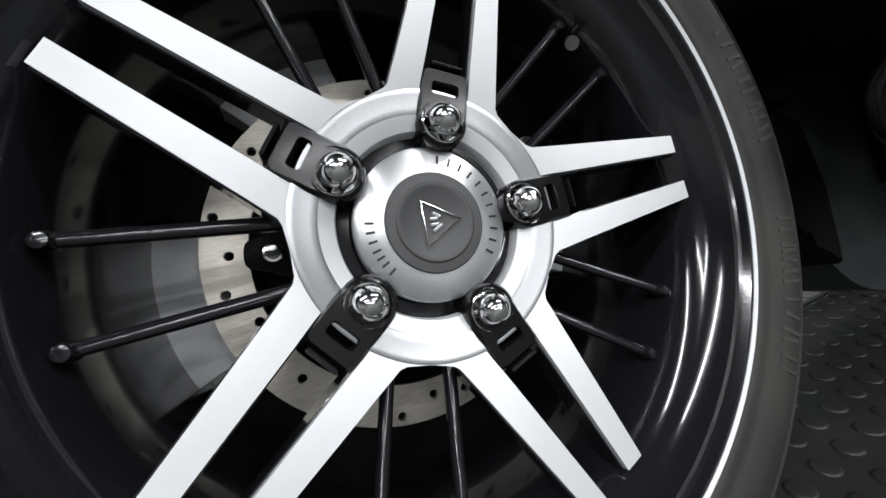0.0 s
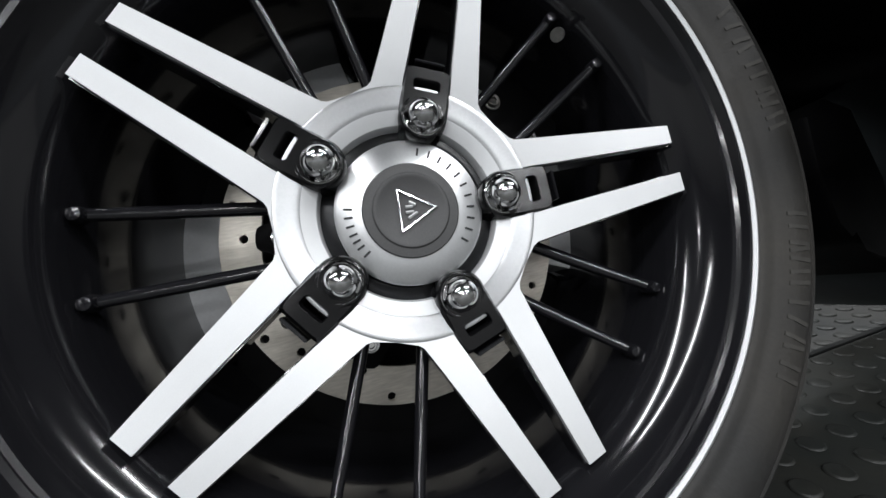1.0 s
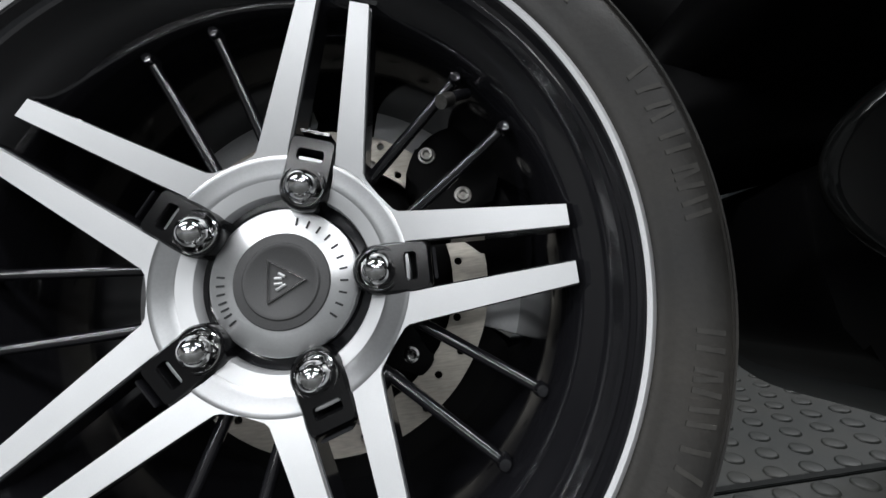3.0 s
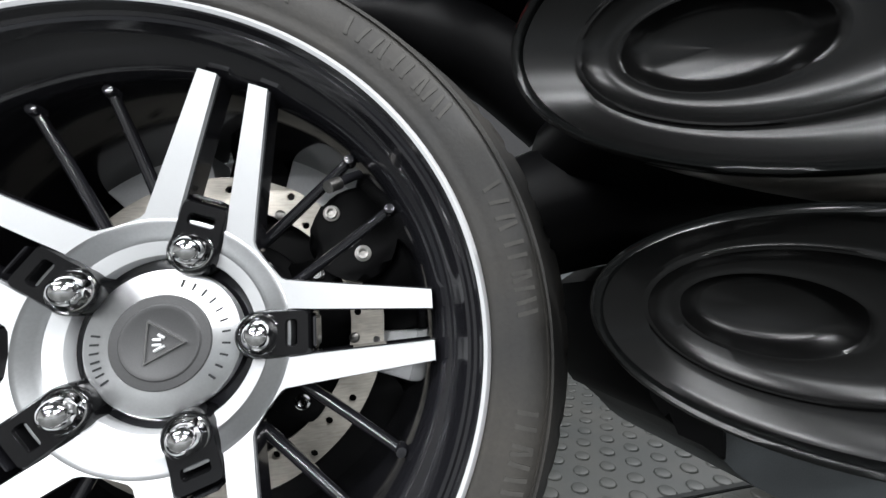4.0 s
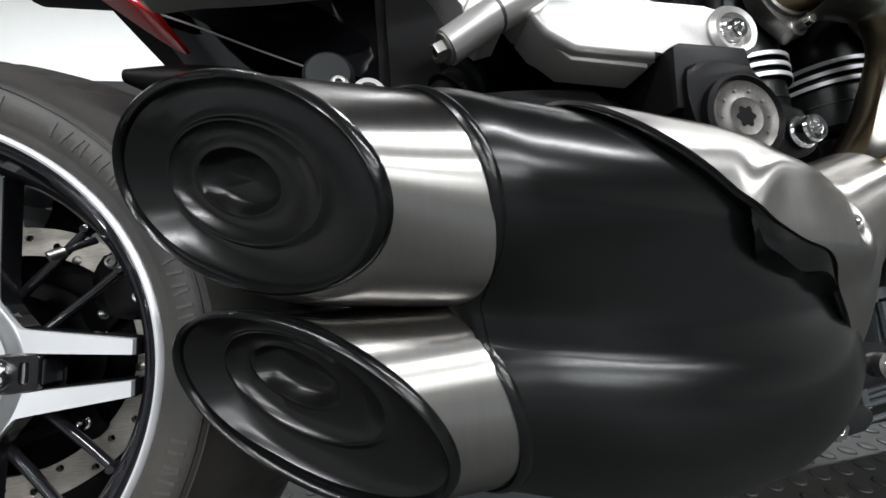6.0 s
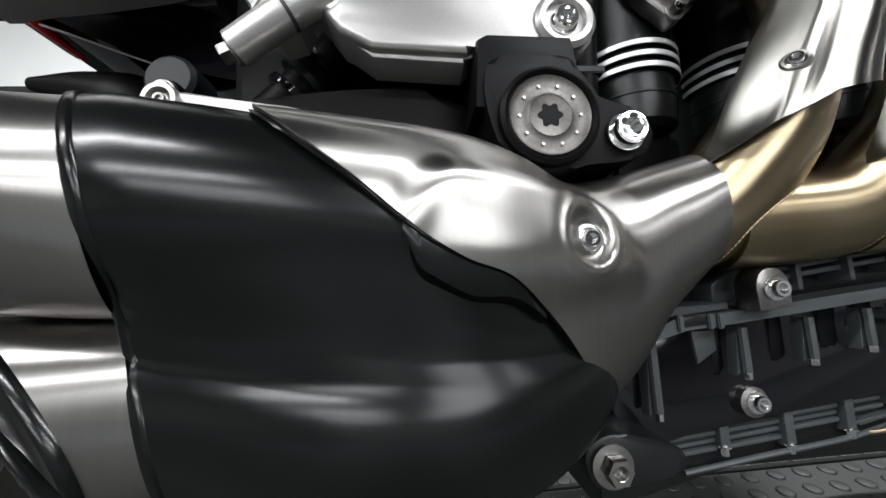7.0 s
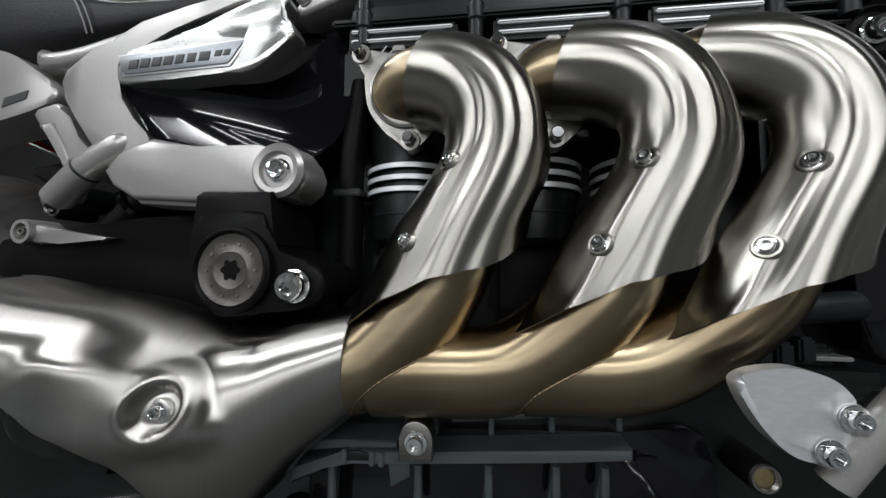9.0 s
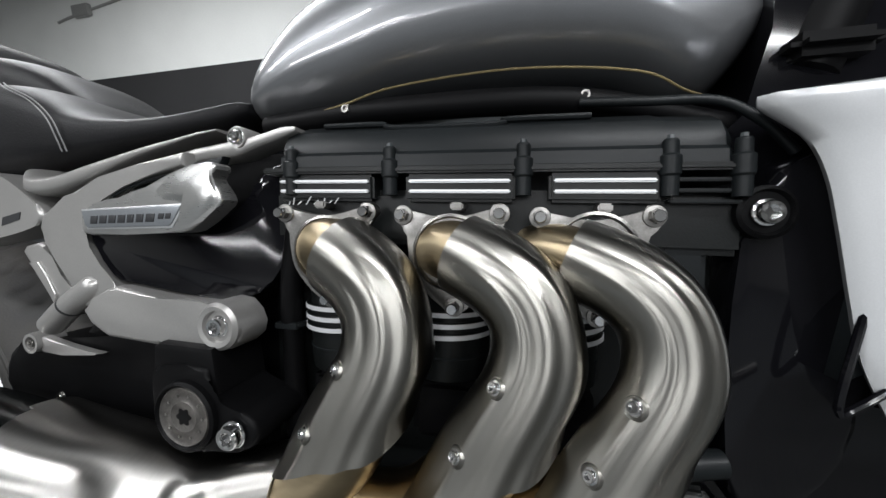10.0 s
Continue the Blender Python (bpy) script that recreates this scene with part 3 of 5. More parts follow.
def can_tip(name, centre, slope, swing, radius, ny, nz, front, label):
    """A slash-cut tail pipe from the slanted cut round its centre to the ring (y, z, radius) at the body's band."""
    nrm = Vector((1, ny, nz)).normalized()
    m = (Vector((1, 0, 0)) - nrm * nrm.x).normalized()
    mid = Vector(centre)
    N = 72
    cut, front_ring = [], []
    seam = -1 if centre[2] > .36 else 1
    for k in range(N):
        a = 2 * math.pi * k / N
        u, v = radius * math.cos(a), radius * math.sin(a)
        dx = -(ny * u + nz * v) / (1 + ny * swing + nz * slope)
        cut.append(mid + Vector((dx, u + swing * dx, v + slope * dx)))
        # squarer on the side where the two pipes touch
        full = .62 if math.sin(a) * seam > 0 else 1
        fy = front[0] + front[2] * math.copysign(abs(math.cos(a)) ** full, math.cos(a))
        fz = front[1] + front[2] * math.sin(a)
        front_ring.append(Vector((band_x(fy, fz), fy, fz)))
    b = bmesh.new()
    rows = []
    for i in range(17):
        t = i / 16
        # beside the seam the pipes swell until they touch
        lean = [seam * math.sin(2 * math.pi * k / N) for k in range(N)]
        rows.append([Vector((c.x + (f.x - c.x) * t, c.y + (f.y - c.y) * t, c.z + (f.z - c.z) * t ** (1 - .62 * max(0, v)))) for c, f, v in zip(cut, front_ring, lean)])
    skin(b, rows)
    tip = part(name, b, STEEL, bike, label, sharp=60)
    b = bmesh.new()
    lip = []
    for t in range(9):
        w = 2 * math.pi * t / 8
        lip.append([p + (p - mid).normalized() * (.0030 * math.cos(w) - .0015) + nrm * (.0050 * math.sin(w)) for p in cut])
    skin(b, lip)
    bmesh.ops.remove_doubles(b, verts=b.verts, dist=1e-6)
    part("rolled_lip", b, CAN_BLACK, tip, "satin black rolled lip", sharp=70)
    b = bmesh.new()
    rows = []
    k = radius / .063
    for sc, sh, dp in BAFFLE:
        row = []
        for p in cut:
            q = mid + (p - mid) * sc - m * (sh * k) + nrm * (dp * k)
            # the dish stays inside the pipe
            off = Vector((0, q.y - mid.y - swing * (q.x - mid.x), q.z - mid.z - slope * (q.x - mid.x)))
            most = radius * .955
            if off.length > most:
                q = q - off * (1 - most / off.length)
            row.append(q)
        rows.append(row)
    skin(b, rows)
    part("baffle", b, BAFFLE_BLACK, tip, "stepped black baffle", sharp=50)
    return tip


BAFFLE = [(.97, 0, .002), (.93, 0, .0055), (.87, .001, .0090), (.76, .005, .0136), (.69, .010, .0160), (.665, .0120, .0160), (.645, .0125, .0148), (.625, .0130, .0150), (.61, .0135, .0175),
          (.50, .019, .0220), (.41, .0235, .0245), (.388, .0245, .0240), (.368, .025, .0242), (.352, .0252, .0265), (.315, .0252, .034), (.24, .0252, .038), (.0, .0252, .039)]
can_tip("tail_pipe", (.3262, -.1545, .4250), -.08, -.12, .0550, 1.15, .49, (-.1512, .4133, .0605), "brushed steel tail pipe with a slash cut")
can_tip("tail_pipe", (.3530, -.1315, .3040), -.05, .045, .0545, 1.42, .605, (-.1305, .3021, .0538), "lower brushed steel tail pipe with a slash cut")


def table(rows, x):
    """Values between the rows of a table, by its first column, joined smoothly."""
    if x <= rows[0][0]:
        return rows[0][1:]
    if x >= rows[-1][0]:
        return rows[-1][1:]
    i = next(q for q in range(len(rows) - 1) if x <= rows[q + 1][0])
    a, b = rows[i], rows[i + 1]
    before, after = rows[max(i - 1, 0)], rows[min(i + 2, len(rows) - 1)]
    h = b[0] - a[0]
    t = (x - a[0]) / h
    out = []
    for c in range(1, len(a)):
        m0 = (b[c] - before[c]) / (b[0] - before[0]) * h
        m1 = (after[c] - a[c]) / (after[0] - a[0]) * h
        out.append((2 * t ** 3 - 3 * t * t + 1) * a[c] + (t ** 3 - 2 * t * t + t) * m0 + (3 * t * t - 2 * t ** 3) * b[c] + (t ** 3 - t * t) * m1)
    return out


CAN = [(.4521, -.1512, .4133, .0612, -.1305, .3021, .0545, .036), (.468, -.1512, .4125, .0622, -.1315, .3005, .0565, .0415), (.485, -.1508, .4105, .0614, -.1335, .2980, .0585, .0440),
       (.515, -.1502, .4065, .0596, -.137, .2945, .0608, .0478), (.56, -.1490, .3995, .0570, -.141, .291, .0620, .0505), (.61, -.1450, .390, .0560, -.1445, .292, .0585, .0510), (.65, -.138, .378, .0505, -.143, .298, .0525, .0470),
       (.68, -.132, .364, .042, -.139, .306, .0440, .0405), (.700, -.130, .350, .030, -.135, .314, .0340, .0300), (.716, -.130, .340, .016, -.132, .322, .0190, .016)]


CREASE = [(.44, .3545), (.48, .3485), (.52, .3410), (.60, .3290), (.66, .3270), (.72, .3300)]


def can_section(x):
    """Two round lobes that meet in a crease on either side."""
    yu, zu, ru, yl, zl, rl, waist = table(CAN, x)
    zc = table(CREASE, x)[0]
    lean = max(0, 1 - max(x - .4521, 0) / .13)
    half = []
    au = math.acos(min((waist + (ru - waist) * .45) / ru, 1))
    al = math.acos(min((waist + (rl - waist) * .45) / rl, 1))
    for i in range(27):
        a = math.pi / 2 - (math.pi / 2 + au) * i / 26
        half.append((ru * math.cos(a), zu + ru * math.sin(a), yu))
    lower = []
    for i in range(27):
        a = al - (math.pi / 2 + al) * i / 26
        lower.append((rl * math.cos(a), zl + rl * math.sin(a), yl))
    c = (waist, zc, (yu + yl) / 2)
    for p, q in ((half[-1], c), (c, lower[0])):
        half += [tuple(u + (v - u) * k / 4 for u, v in zip(p, q)) for k in (1, 2, 3)] + ([c] if q is c else [])
    half += lower
    pts = [(y0 - d, z) for d, z, y0 in half] + [(y0 + d, z) for d, z, y0 in half[-2:0:-1]]
    return [Vector((x + lean * (band_x(y, z) - .4521), y, z)) for y, z in pts]


b = bmesh.new()
skin(b, [can_section(.4521 + (.716 - .4521) * i / 48) for i in range(49)], True, True, True)
can_body = part("silencer_body", b, CAN_BLACK, bike, "satin black silencer body", sharp=50)
b = bmesh.new()
ring_rows = []
sec = can_section(.4545)
cc = sum(sec, Vector()) / len(sec)
for t in range(9):
    w = 2 * math.pi * t / 8
    ring_rows.append([p + Vector((.0035 * math.sin(w), 0, 0)) + (p - cc).normalized() * (.0016 * math.cos(w)) for p in sec])
skin(b, ring_rows)
bmesh.ops.remove_doubles(b, verts=b.verts, dist=1e-6)
part("band", b, CAN_BLACK, can_body, "black band between body and tail pipes", sharp=70)

# heat shield over the collector
SH = [(.495, -.1465, .0640, .405, .0610), (.56, -.1465, .0625, .397, .0600), (.62, -.1430, .0592, .3870, .0615), (.655, -.137, .0560, .3730, .0650), (.688, -.1285, .0530, .3545, .0700),
      (.72, -.123, .0480, .365, .0625), (.75, -.119, .0430, .385, .0505), (.78, -.116, .0405, .401, .0420), (.791, -.115, .0395, .407, .0390)]
ZB = [(.495, .475), (.512, .456), (.54, .432), (.567, .410), (.592, .388), (.613, .375), (.634, .3665), (.652, .350), (.669, .329), (.684, .304), (.694, .28), (.712, .2)]


def step(e0, e1, v):
    t = min(max((v - e0) / (e1 - e0), 0), 1)
    return t * t * (3 - 2 * t)


WELL = (.680, .3815)


POCKET = [(.574, .386), (.587, .407), (.597, .4180), (.610, .4235), (.650, .4175), (.676, .4100), (.693, .4010), (.706, .3870), (.719, .364), (.708, .351), (.688, .348), (.655, .346), (.615, .352), (.585, .364)]


def pocket_depth(x, z):
    """How far a place lies inside the pocket's outline (negative outside)."""
    near, inside_ = 1.0, False
    for (ax, az), (bx, bz) in zip(POCKET, POCKET[1:] + POCKET[:1]):
        ux, uz = bx - ax, bz - az
        t = min(max(((x - ax) * ux + (z - az) * uz) / (ux * ux + uz * uz), 0), 1)
        near = min(near, math.hypot(x - ax - t * ux, z - az - t * uz))
        if (az > z) != (bz > z) and x < ax + (z - az) * ux / uz:
            inside_ = not inside_
    return near if inside_ else -near


def pressed(x, z):
    e = pocket_depth(x, z)
    h = (.0034 + .0040 * step(.59, .645, x)) * step(-.003, .0125, e) - .0015 * step(.0130, .0185, e) * step(.372, .388, z) * (1 - step(.640, .662, x))
    return h * step(.335, .372, z)


# the pressing's height on a fine net, rounded as sheet metal is
NET = [[pressed(.54 + .002 * i, .31 + .002 * k) for k in range(71)] for i in range(106)]
for _ in range(12):
    NET = [[(NET[max(i - 1, 0)][k] + NET[min(i + 1, 105)][k] + NET[i][max(k - 1, 0)] + NET[i][min(k + 1, 70)] + 2 * NET[i][k]) / 6 for k in range(71)] for i in range(106)]


def bulge(x, z):
    """Height of the pressed pocket and the well of its bolt."""
    u, v = min(max((x - .54) / .002, 0), 104.99), min(max((z - .31) / .002, 0), 69.99)
    i, k = int(u), int(v)
    u, v = u - i, v - k
    h = (NET[i][k] * (1 - u) + NET[i + 1][k] * u) * (1 - v) + (NET[i][k + 1] * (1 - u) + NET[i + 1][k + 1] * u) * v
    d = math.hypot(x - WELL[0], z - WELL[1])
    k = 1 - step(.016, .030, d)
    h = h * (1 - k) + .0074 * k
    return h - .0058 * (1 - step(.0100, .0150, d)) + .0010 * math.exp(-((d - .0172) / .0022) ** 2)


def boxy(x):
    """How square the section is: a tight shoulder over a flat side, round again at the neck."""
    return .80 + .20 * step(.64, .73, x)


def shield_point(x, a, lift):
    yc, ry, zc, rz = table(SH, x)
    e = boxy(x) if a > 0 else 1
    ey = (.5 + .5 * e) if a > 0 else .62
    c, w = math.cos(a), math.sin(a)
    pc = math.copysign(abs(c) ** ey, c)
    pw = math.copysign(abs(w) ** e, w)
    p = Vector((x, yc - ry * pc, zc + rz * pw))
    nn = Vector((0, -math.copysign(abs(pc) ** (2 / ey - 1), c) / ry, math.copysign(abs(pw) ** (2 / e - 1), w) / rz)).normalized()
    return p + nn * (lift + bulge(p.x, p.z))


def angle_at(x, z):
    yc, ry, zc, rz = table(SH, x)
    q = (z - zc) / rz
    if q > 0:
        q = min(q, 1) ** (1 / boxy(x))
    return math.asin(min(max(q, -1), .9999))


b = bmesh.new()
rows, under = [], []
NX, NK = 210, 150
for i in range(NX + 1):
    x = .4965 + (.791 - .4965) * i / NX
    lo = angle_at(x, table(ZB, x)[0])
    lo -= radians(25) * step(.690, .735, x)
    angles = [max(radians(-116 + 241 * j / NK), lo) for j in range(NK + 1)]
    rows.append([shield_point(x, a, .003) for a in angles])
    under.append([shield_point(x, a, .0010) for a in angles])
brushed = lambda p: (p.x * 10, (p.z - p.y) * 10)
va, vb = skin(b, rows, False, uv_at=brushed), skin(b, under, False, uv_at=brushed)
for i in range(NX):
    for j in (0, NK):
        b.faces.new((va[i][j], va[i + 1][j], vb[i + 1][j], vb[i][j]))
for i in (0, NX):
    for j in range(NK):
        b.faces.new((va[i][j], va[i][j + 1], vb[i][j + 1], vb[i][j]))
bmesh.ops.remove_doubles(b, verts=b.verts, dist=1e-5)
shield = part("heat_shield", b, STEEL, bike, "brushed steel collector heat shield", sharp=50)
well_y = shield_point(WELL[0], angle_at(*WELL), .003).y
part("shield_bolt", SOCKET_BOLT, None, shield, "", facing(WELL[0], well_y - .0016, WELL[1]) @ Matrix.Scale(.72, 4))
part("shield_washer", lathe([(.0082, well_y + .003), (.0082, well_y - .0008), (.0074, well_y - .0014), (.0045, well_y - .0014)], 28, (WELL[0], 0, WELL[1])), SATIN_PLATE, shield)
# black flange that carries the lower edge of the shield
b = bmesh.new()
rows = []
for i in range(61):
    x = .51 + (.692 - .51) * i / 60
    yc, ry, zc, rz = table(SH, x)
    zb = table(ZB, x)[0]
    wide = .0035
    row = []
    for j, (dz, out) in enumerate(((.006, .0005), (.0, .0012), (-.35, .0012), (-.8, .0004), (-1.0, -.004))):
        z = zb + (dz if j < 2 else dz * wide)
        p = shield_point(x, angle_at(x, z), 0)
        row.append(Vector((x, p.y - out * 1.2, z - out * .3)))
    rows.append(row)
skin(b, rows, False)
part("shield_flange", b, CAN_BLACK, can_body, "black flange under the heat shield", sharp=30)

b = bmesh.new()
rows = []
for i in range(25):
    x = .586 + (.652 - .586) * i / 24
    zb = table(ZB, x)[0] - .0035
    deep = .0110 * step(.586, .593, x) * (1 - step(.612, .655, x)) + .003
    row = []
    for z, out in ((zb + .003, .000), (zb, .0030), (zb - deep * .55, .0044), (zb - deep, .0054), (zb - deep - .004, -.004)):
        row.append(Vector((x, shield_point(x, angle_at(x, z), 0).y - out * step(.584, .602, x), z)))
    rows.append(row)
skin(b, rows, False)
part("rest_block", b, CAN_BLACK, can_body, "raised black block beside the shield", sharp=30)
done = settle(-.011, .003, done, .022)

# ---- header pipes ----
BAND = [(-135, 1.0), (-75, 1.0), (-52, 1.035), (-40, 1.03), (-28, .968), (-15, .998), (0, .960), (12, .922), (23, .975), (33, 1.05), (45, 1.045), (57, 1.07), (68, 1.13), (78, 1.21), (84, 1.26)]


def shield_turn(w, s):
    """Angle round the pipe; lower down the shield ends with the flat band that carries the bolts."""
    left = 128 + (80 - 128) * step(.22, .50, s)
    return w * (left if w > 0 else 128)


def shield_reach(a, s):
    """Distance from the pipe's axis against the round: two ridges with a valley, and a flat band beside them."""
    early = 1 - step(5, 24, a)
    k = step(.46 - .38 * early, .74 - .34 * early, s)
    return 1 + (table(BAND, a)[0] - 1) * k - .0012 / .035 * s * (1 - k)


PIPES = [(-.005, 0.0, .0378), (.1150, -.001, .0352), (.2050, -.002, .0325)]
LINE = [(0.8000, -0.0500, 0.638), (0.8170, -0.0704, 0.639), (0.8400, -0.0894, 0.633), (0.8670, -0.1030, 0.620), (0.8855, -0.1085, 0.599), (0.8915, -0.1098, 0.572), (0.8870, -0.1100, 0.546), (0.8690, -0.1090, 0.508), (0.8475, -0.1060, 0.465)]
RUN = [(.0357, -.0990, .722), (.0335, -.0975, .795), (.0315, -.0960, .905)]


def run_height(x):
    """Height of the axis along which the three pipes run together."""
    return .4020 + .045 * (x - .86)


collector = part("collector", tube([(.69, -.094, .395), (.72, -.095, .396), (.755, -.096, .3975)], .0340, 36, 4), BRONZE, bike, "bronze heat-tinted collector pipe", sharp=60)
BEND = []
for i, (dx, dz, wide) in enumerate(PIPES):
    last, front, x_end = RUN[i]
    pts = [(x + dx, y, z + dz) for x, y, z in LINE]
    pts += [(.818 + dx, (front - .1025) / 2, .4295 + .5 * (run_height(.818 + dx) - .4)), (.791 + dx, front, run_height(.791 + dx) + .0075), (.764 + dx, front, run_height(.764 + dx) + .0006)]
    pts += [((.764 + dx) * (1 - k) + x_end * k, front, run_height((.764 + dx) * (1 - k) + x_end * k)) for k in (.5, 1)]
    line = catmull(pts, 9)
    girth = [wide - .0075 + (last - wide + .0075) * step(.53, .42, p.z) for p in line]
    BEND.append((line, girth))
    pipe = part("header_pipe", tube(None, lambda s: girth[int(s * (len(girth) - 1) + .5)], 40, line=line), BRONZE, bike, "bronze heat-tinted header pipe", sharp=60)
    # pressed steel shield round the outer side
    i0, i1 = (20, 17, 17)[i], 70
    fr = frames(line, (0, -1, .12))
    bm = bmesh.new()
    outer, inner = [], []
    K = 72
    for q in range(i0, i1 + 1):
        s = (q - i0) / (i1 - i0)
        p, t, o, sd = fr[q]
        ro, ri = [], []
        for j in range(K + 1):
            w = -1 + 2 * j / K
            a = radians(shield_turn(w, s))
            r = wide * shield_reach(math.degrees(a), s)
            along = t * (.022 * w * w * max(0, 1 - s / .15) * -1) + t * (.072 * w * step(.40, 1.0, s))
            flare = .0022 * max(0, (s - .95) / .05) ** 2
            d = o * math.cos(a) + sd * math.sin(a)
            along = along + o * (.009 * step(.30, .95, s))
            ro.append(p + d * (r + flare) + along)
            ri.append(p + d * (r + flare - .0016) + along)
        outer.append(ro)
        inner.append(ri)
    for net in (outer, inner):
        # even out the rows along the bend
        for _ in range(14):
            net[1:-1] = [[(a + b * 2 + c) / 4 for a, b, c in zip(*net[q - 1:q + 2])] for q in range(1, len(net) - 1)]
    va, vb = skin(bm, outer, False), skin(bm, inner, False)
    m_ = len(va)
    for q in range(m_ - 1):
        for j in (0, K):
            bm.faces.new((va[q][j], va[q + 1][j], vb[q + 1][j], vb[q][j]))
    for q in (0, m_ - 1):
        for j in range(K):
            bm.faces.new((va[q][j], va[q][j + 1], vb[q][j + 1], vb[q][j]))
    part("pipe_shield", bm, PIPE_STEEL, pipe, "brushed steel pipe shield", sharp=50)
    for goal in (Vector((.852 + dx * 1.04, 0, .551 - .004 * i + dz)), Vector((.828 + dx * 1.04, 0, .494 + dz))):
        # the bolts sit on the flat band, facing outwards
        j = K * 45 // 60
        q = min(range(4, m_ - 4), key=lambda k: abs(outer[k][j].z - goal.z))
        place = outer[q][j]
        out = (outer[q][j + 3] - outer[q][j - 3]).cross(outer[q + 3][j] - outer[q - 3][j]).normalized()
        if out.y > 0:
            out = -out
        turn = Matrix.Translation(place - out * .0004) @ out.to_track_quat("Z", "Y").to_matrix().to_4x4()
        part("shield_bolt", SOCKET_BOLT, None, pipe, "", turn @ pose(0, 0, .0006) @ Matrix.Scale(.66, 4))
        part("bolt_dish", lathe([(.005, .0012), (.0070, .0012), (.0080, .0024), (.0096, .0024), (.0115, -.001)], 26, axis="z"), PIPE_STEEL, pipe, "", turn @ Matrix.Scale(.74, 4))


def inside(p, pipe_line):
    return any((p - c).length < g for c, g in zip(*pipe_line))


for i in (0, 1):
    # the bead follows the seam where one pipe runs into the next
    last, front, _ = RUN[i + 1]
    seam = []
    for turn in range(-66, 61, 7):
        a = radians(turn)
        x = .905 + PIPES[i][0]
        while x > .74 + PIPES[i][0] and not inside(Vector((x, front - last * math.cos(a), run_height(x) + last * math.sin(a))), BEND[i]):
            x -= .0008
        seam.append(Vector((x, front - last * math.cos(a), run_height(x) + last * math.sin(a))))
    for _ in range(2):
        seam = [seam[0]] + [(seam[q - 1] + seam[q] * 2 + seam[q + 1]) / 4 for q in range(1, len(seam) - 1)] + [seam[-1]]
    part("weld_bead", tube(None, lambda s: .0009 + .0002 * math.sin(s * 170), 8, line=catmull(seam, 8)), DULL_BRONZE, collector, "weld bead")

# ---- engine ----
done = {c.name for c in bike.children}


def slope(x, z):
    """The head runs slightly downhill towards the front."""
    return z - .028 * (x - .95)


def sloped(bm):
    for v in bm.verts:
        v.co.z = slope(v.co.x, v.co.z)
    return bm


part("engine_block", box(.70, 1.20, .0, .30, .20, .655, .01), ENGINE, bike, "black engine block")
# black box added to keep the gap behind the pivot dark
part("gearbox", box(.56, .75, .03, .25, .25, .56, .012), MATT_BLACK, bike, "black box filling the gap behind the swingarm pivot")
CYL = [.816, .934, 1.040]
for x in CYL:
    prof = [(.0, .505), (.034, .506), (.041, .512), (.0425, .526), (.0425, .554)]
    for z in (.5585, .5695, .5805):
        prof += [(.0425, z - .0035), (.0470, z - .003), (.0475, z), (.0475, z + .002), (.0425, z + .0025)]
    prof += [(.0425, .595), (.045, .605), (.045, .66)]
    cyl = part("cylinder", lathe(prof, 48, (x, -.012, 0), "z"), ENGINE, bike, "black finned cylinder", sharp=30)
    for z in (.5585, .5695, .5805):
        part("fin_edge", lathe([(.0474, z - .0030), (.0481, z - .0026), (.0481, z + .0016), (.0474, z + .0020)], 48, (x, -.012, 0), "z"), MACHINED, cyl, "bright machined fin edge")
    part("cylinder_band", lathe([(.0430, .5345), (.0436, .535), (.0436, .5365), (.0430, .537)], 40, (x, -.012, 0), "z"), ENGINE_GREY, cyl)
    part("lower_barrel", box(x - .038, x + .038, -.035, .02, .44, .505, .008), MATT_BLACK, cyl)

head = part("cylinder_head", sloped(box(.745, 1.19, -.045, .26, .645, .70, .006)), ENGINE, bike, "black cylinder head")
for x0, x1 in ((.763, .862), (.903, .999), (1.036, 1.118)):
    for z in (.6975, .7070):
        part("head_fin", sloped(box(x0, x1, -.0595, -.04, z - .0016, z + .0016, .0012)), MACHINED, head, "bright machined head fin")
    part("fin_back", sloped(box(x0 - .004, x1 + .004, -.056, -.03, .688, .7145, .003)), ENGINE, head)
    part("port_lug", sloped(box((x0 + x1) / 2 - .006, (x0 + x1) / 2 + .006, -.066, -.04, .680, .687, .0015)), DULL_STEEL, head)
cover_prof = [(-.052, .7165), (-.056, .722), (-.055, .733), (-.050, .737), (-.048, .748), (-.040, .760), (-.020, .770), (.05, .776), (.26, .776), (.26, .7165)]
bm = bmesh.new()
rows = []
for x, k in ((.757, .0), (.762, .8), (.775, 1), (.87, 1), (.88, .97), (.9, 1), (1.0, 1), (1.013, .97), (1.03, 1), (1.12, 1), (1.128, .9), (1.17, .85), (1.176, .3)):
    rows.append([Vector((x, .02 + (y - .02) * (.9 + .1 * k), slope(x, .7165 + (z - .7165) * (.72 + .28 * k)))) for y, z in cover_prof])
skin(bm, rows, True, True, True)
cover = part("cam_cover", bm, ENGINE_GREY, bike, "dark grey cam cover", sharp=28)
part("cover_edge", sloped(box(.742, 1.188, -.0585, .2, .7150, .7215, .002)), ENGINE, cover)
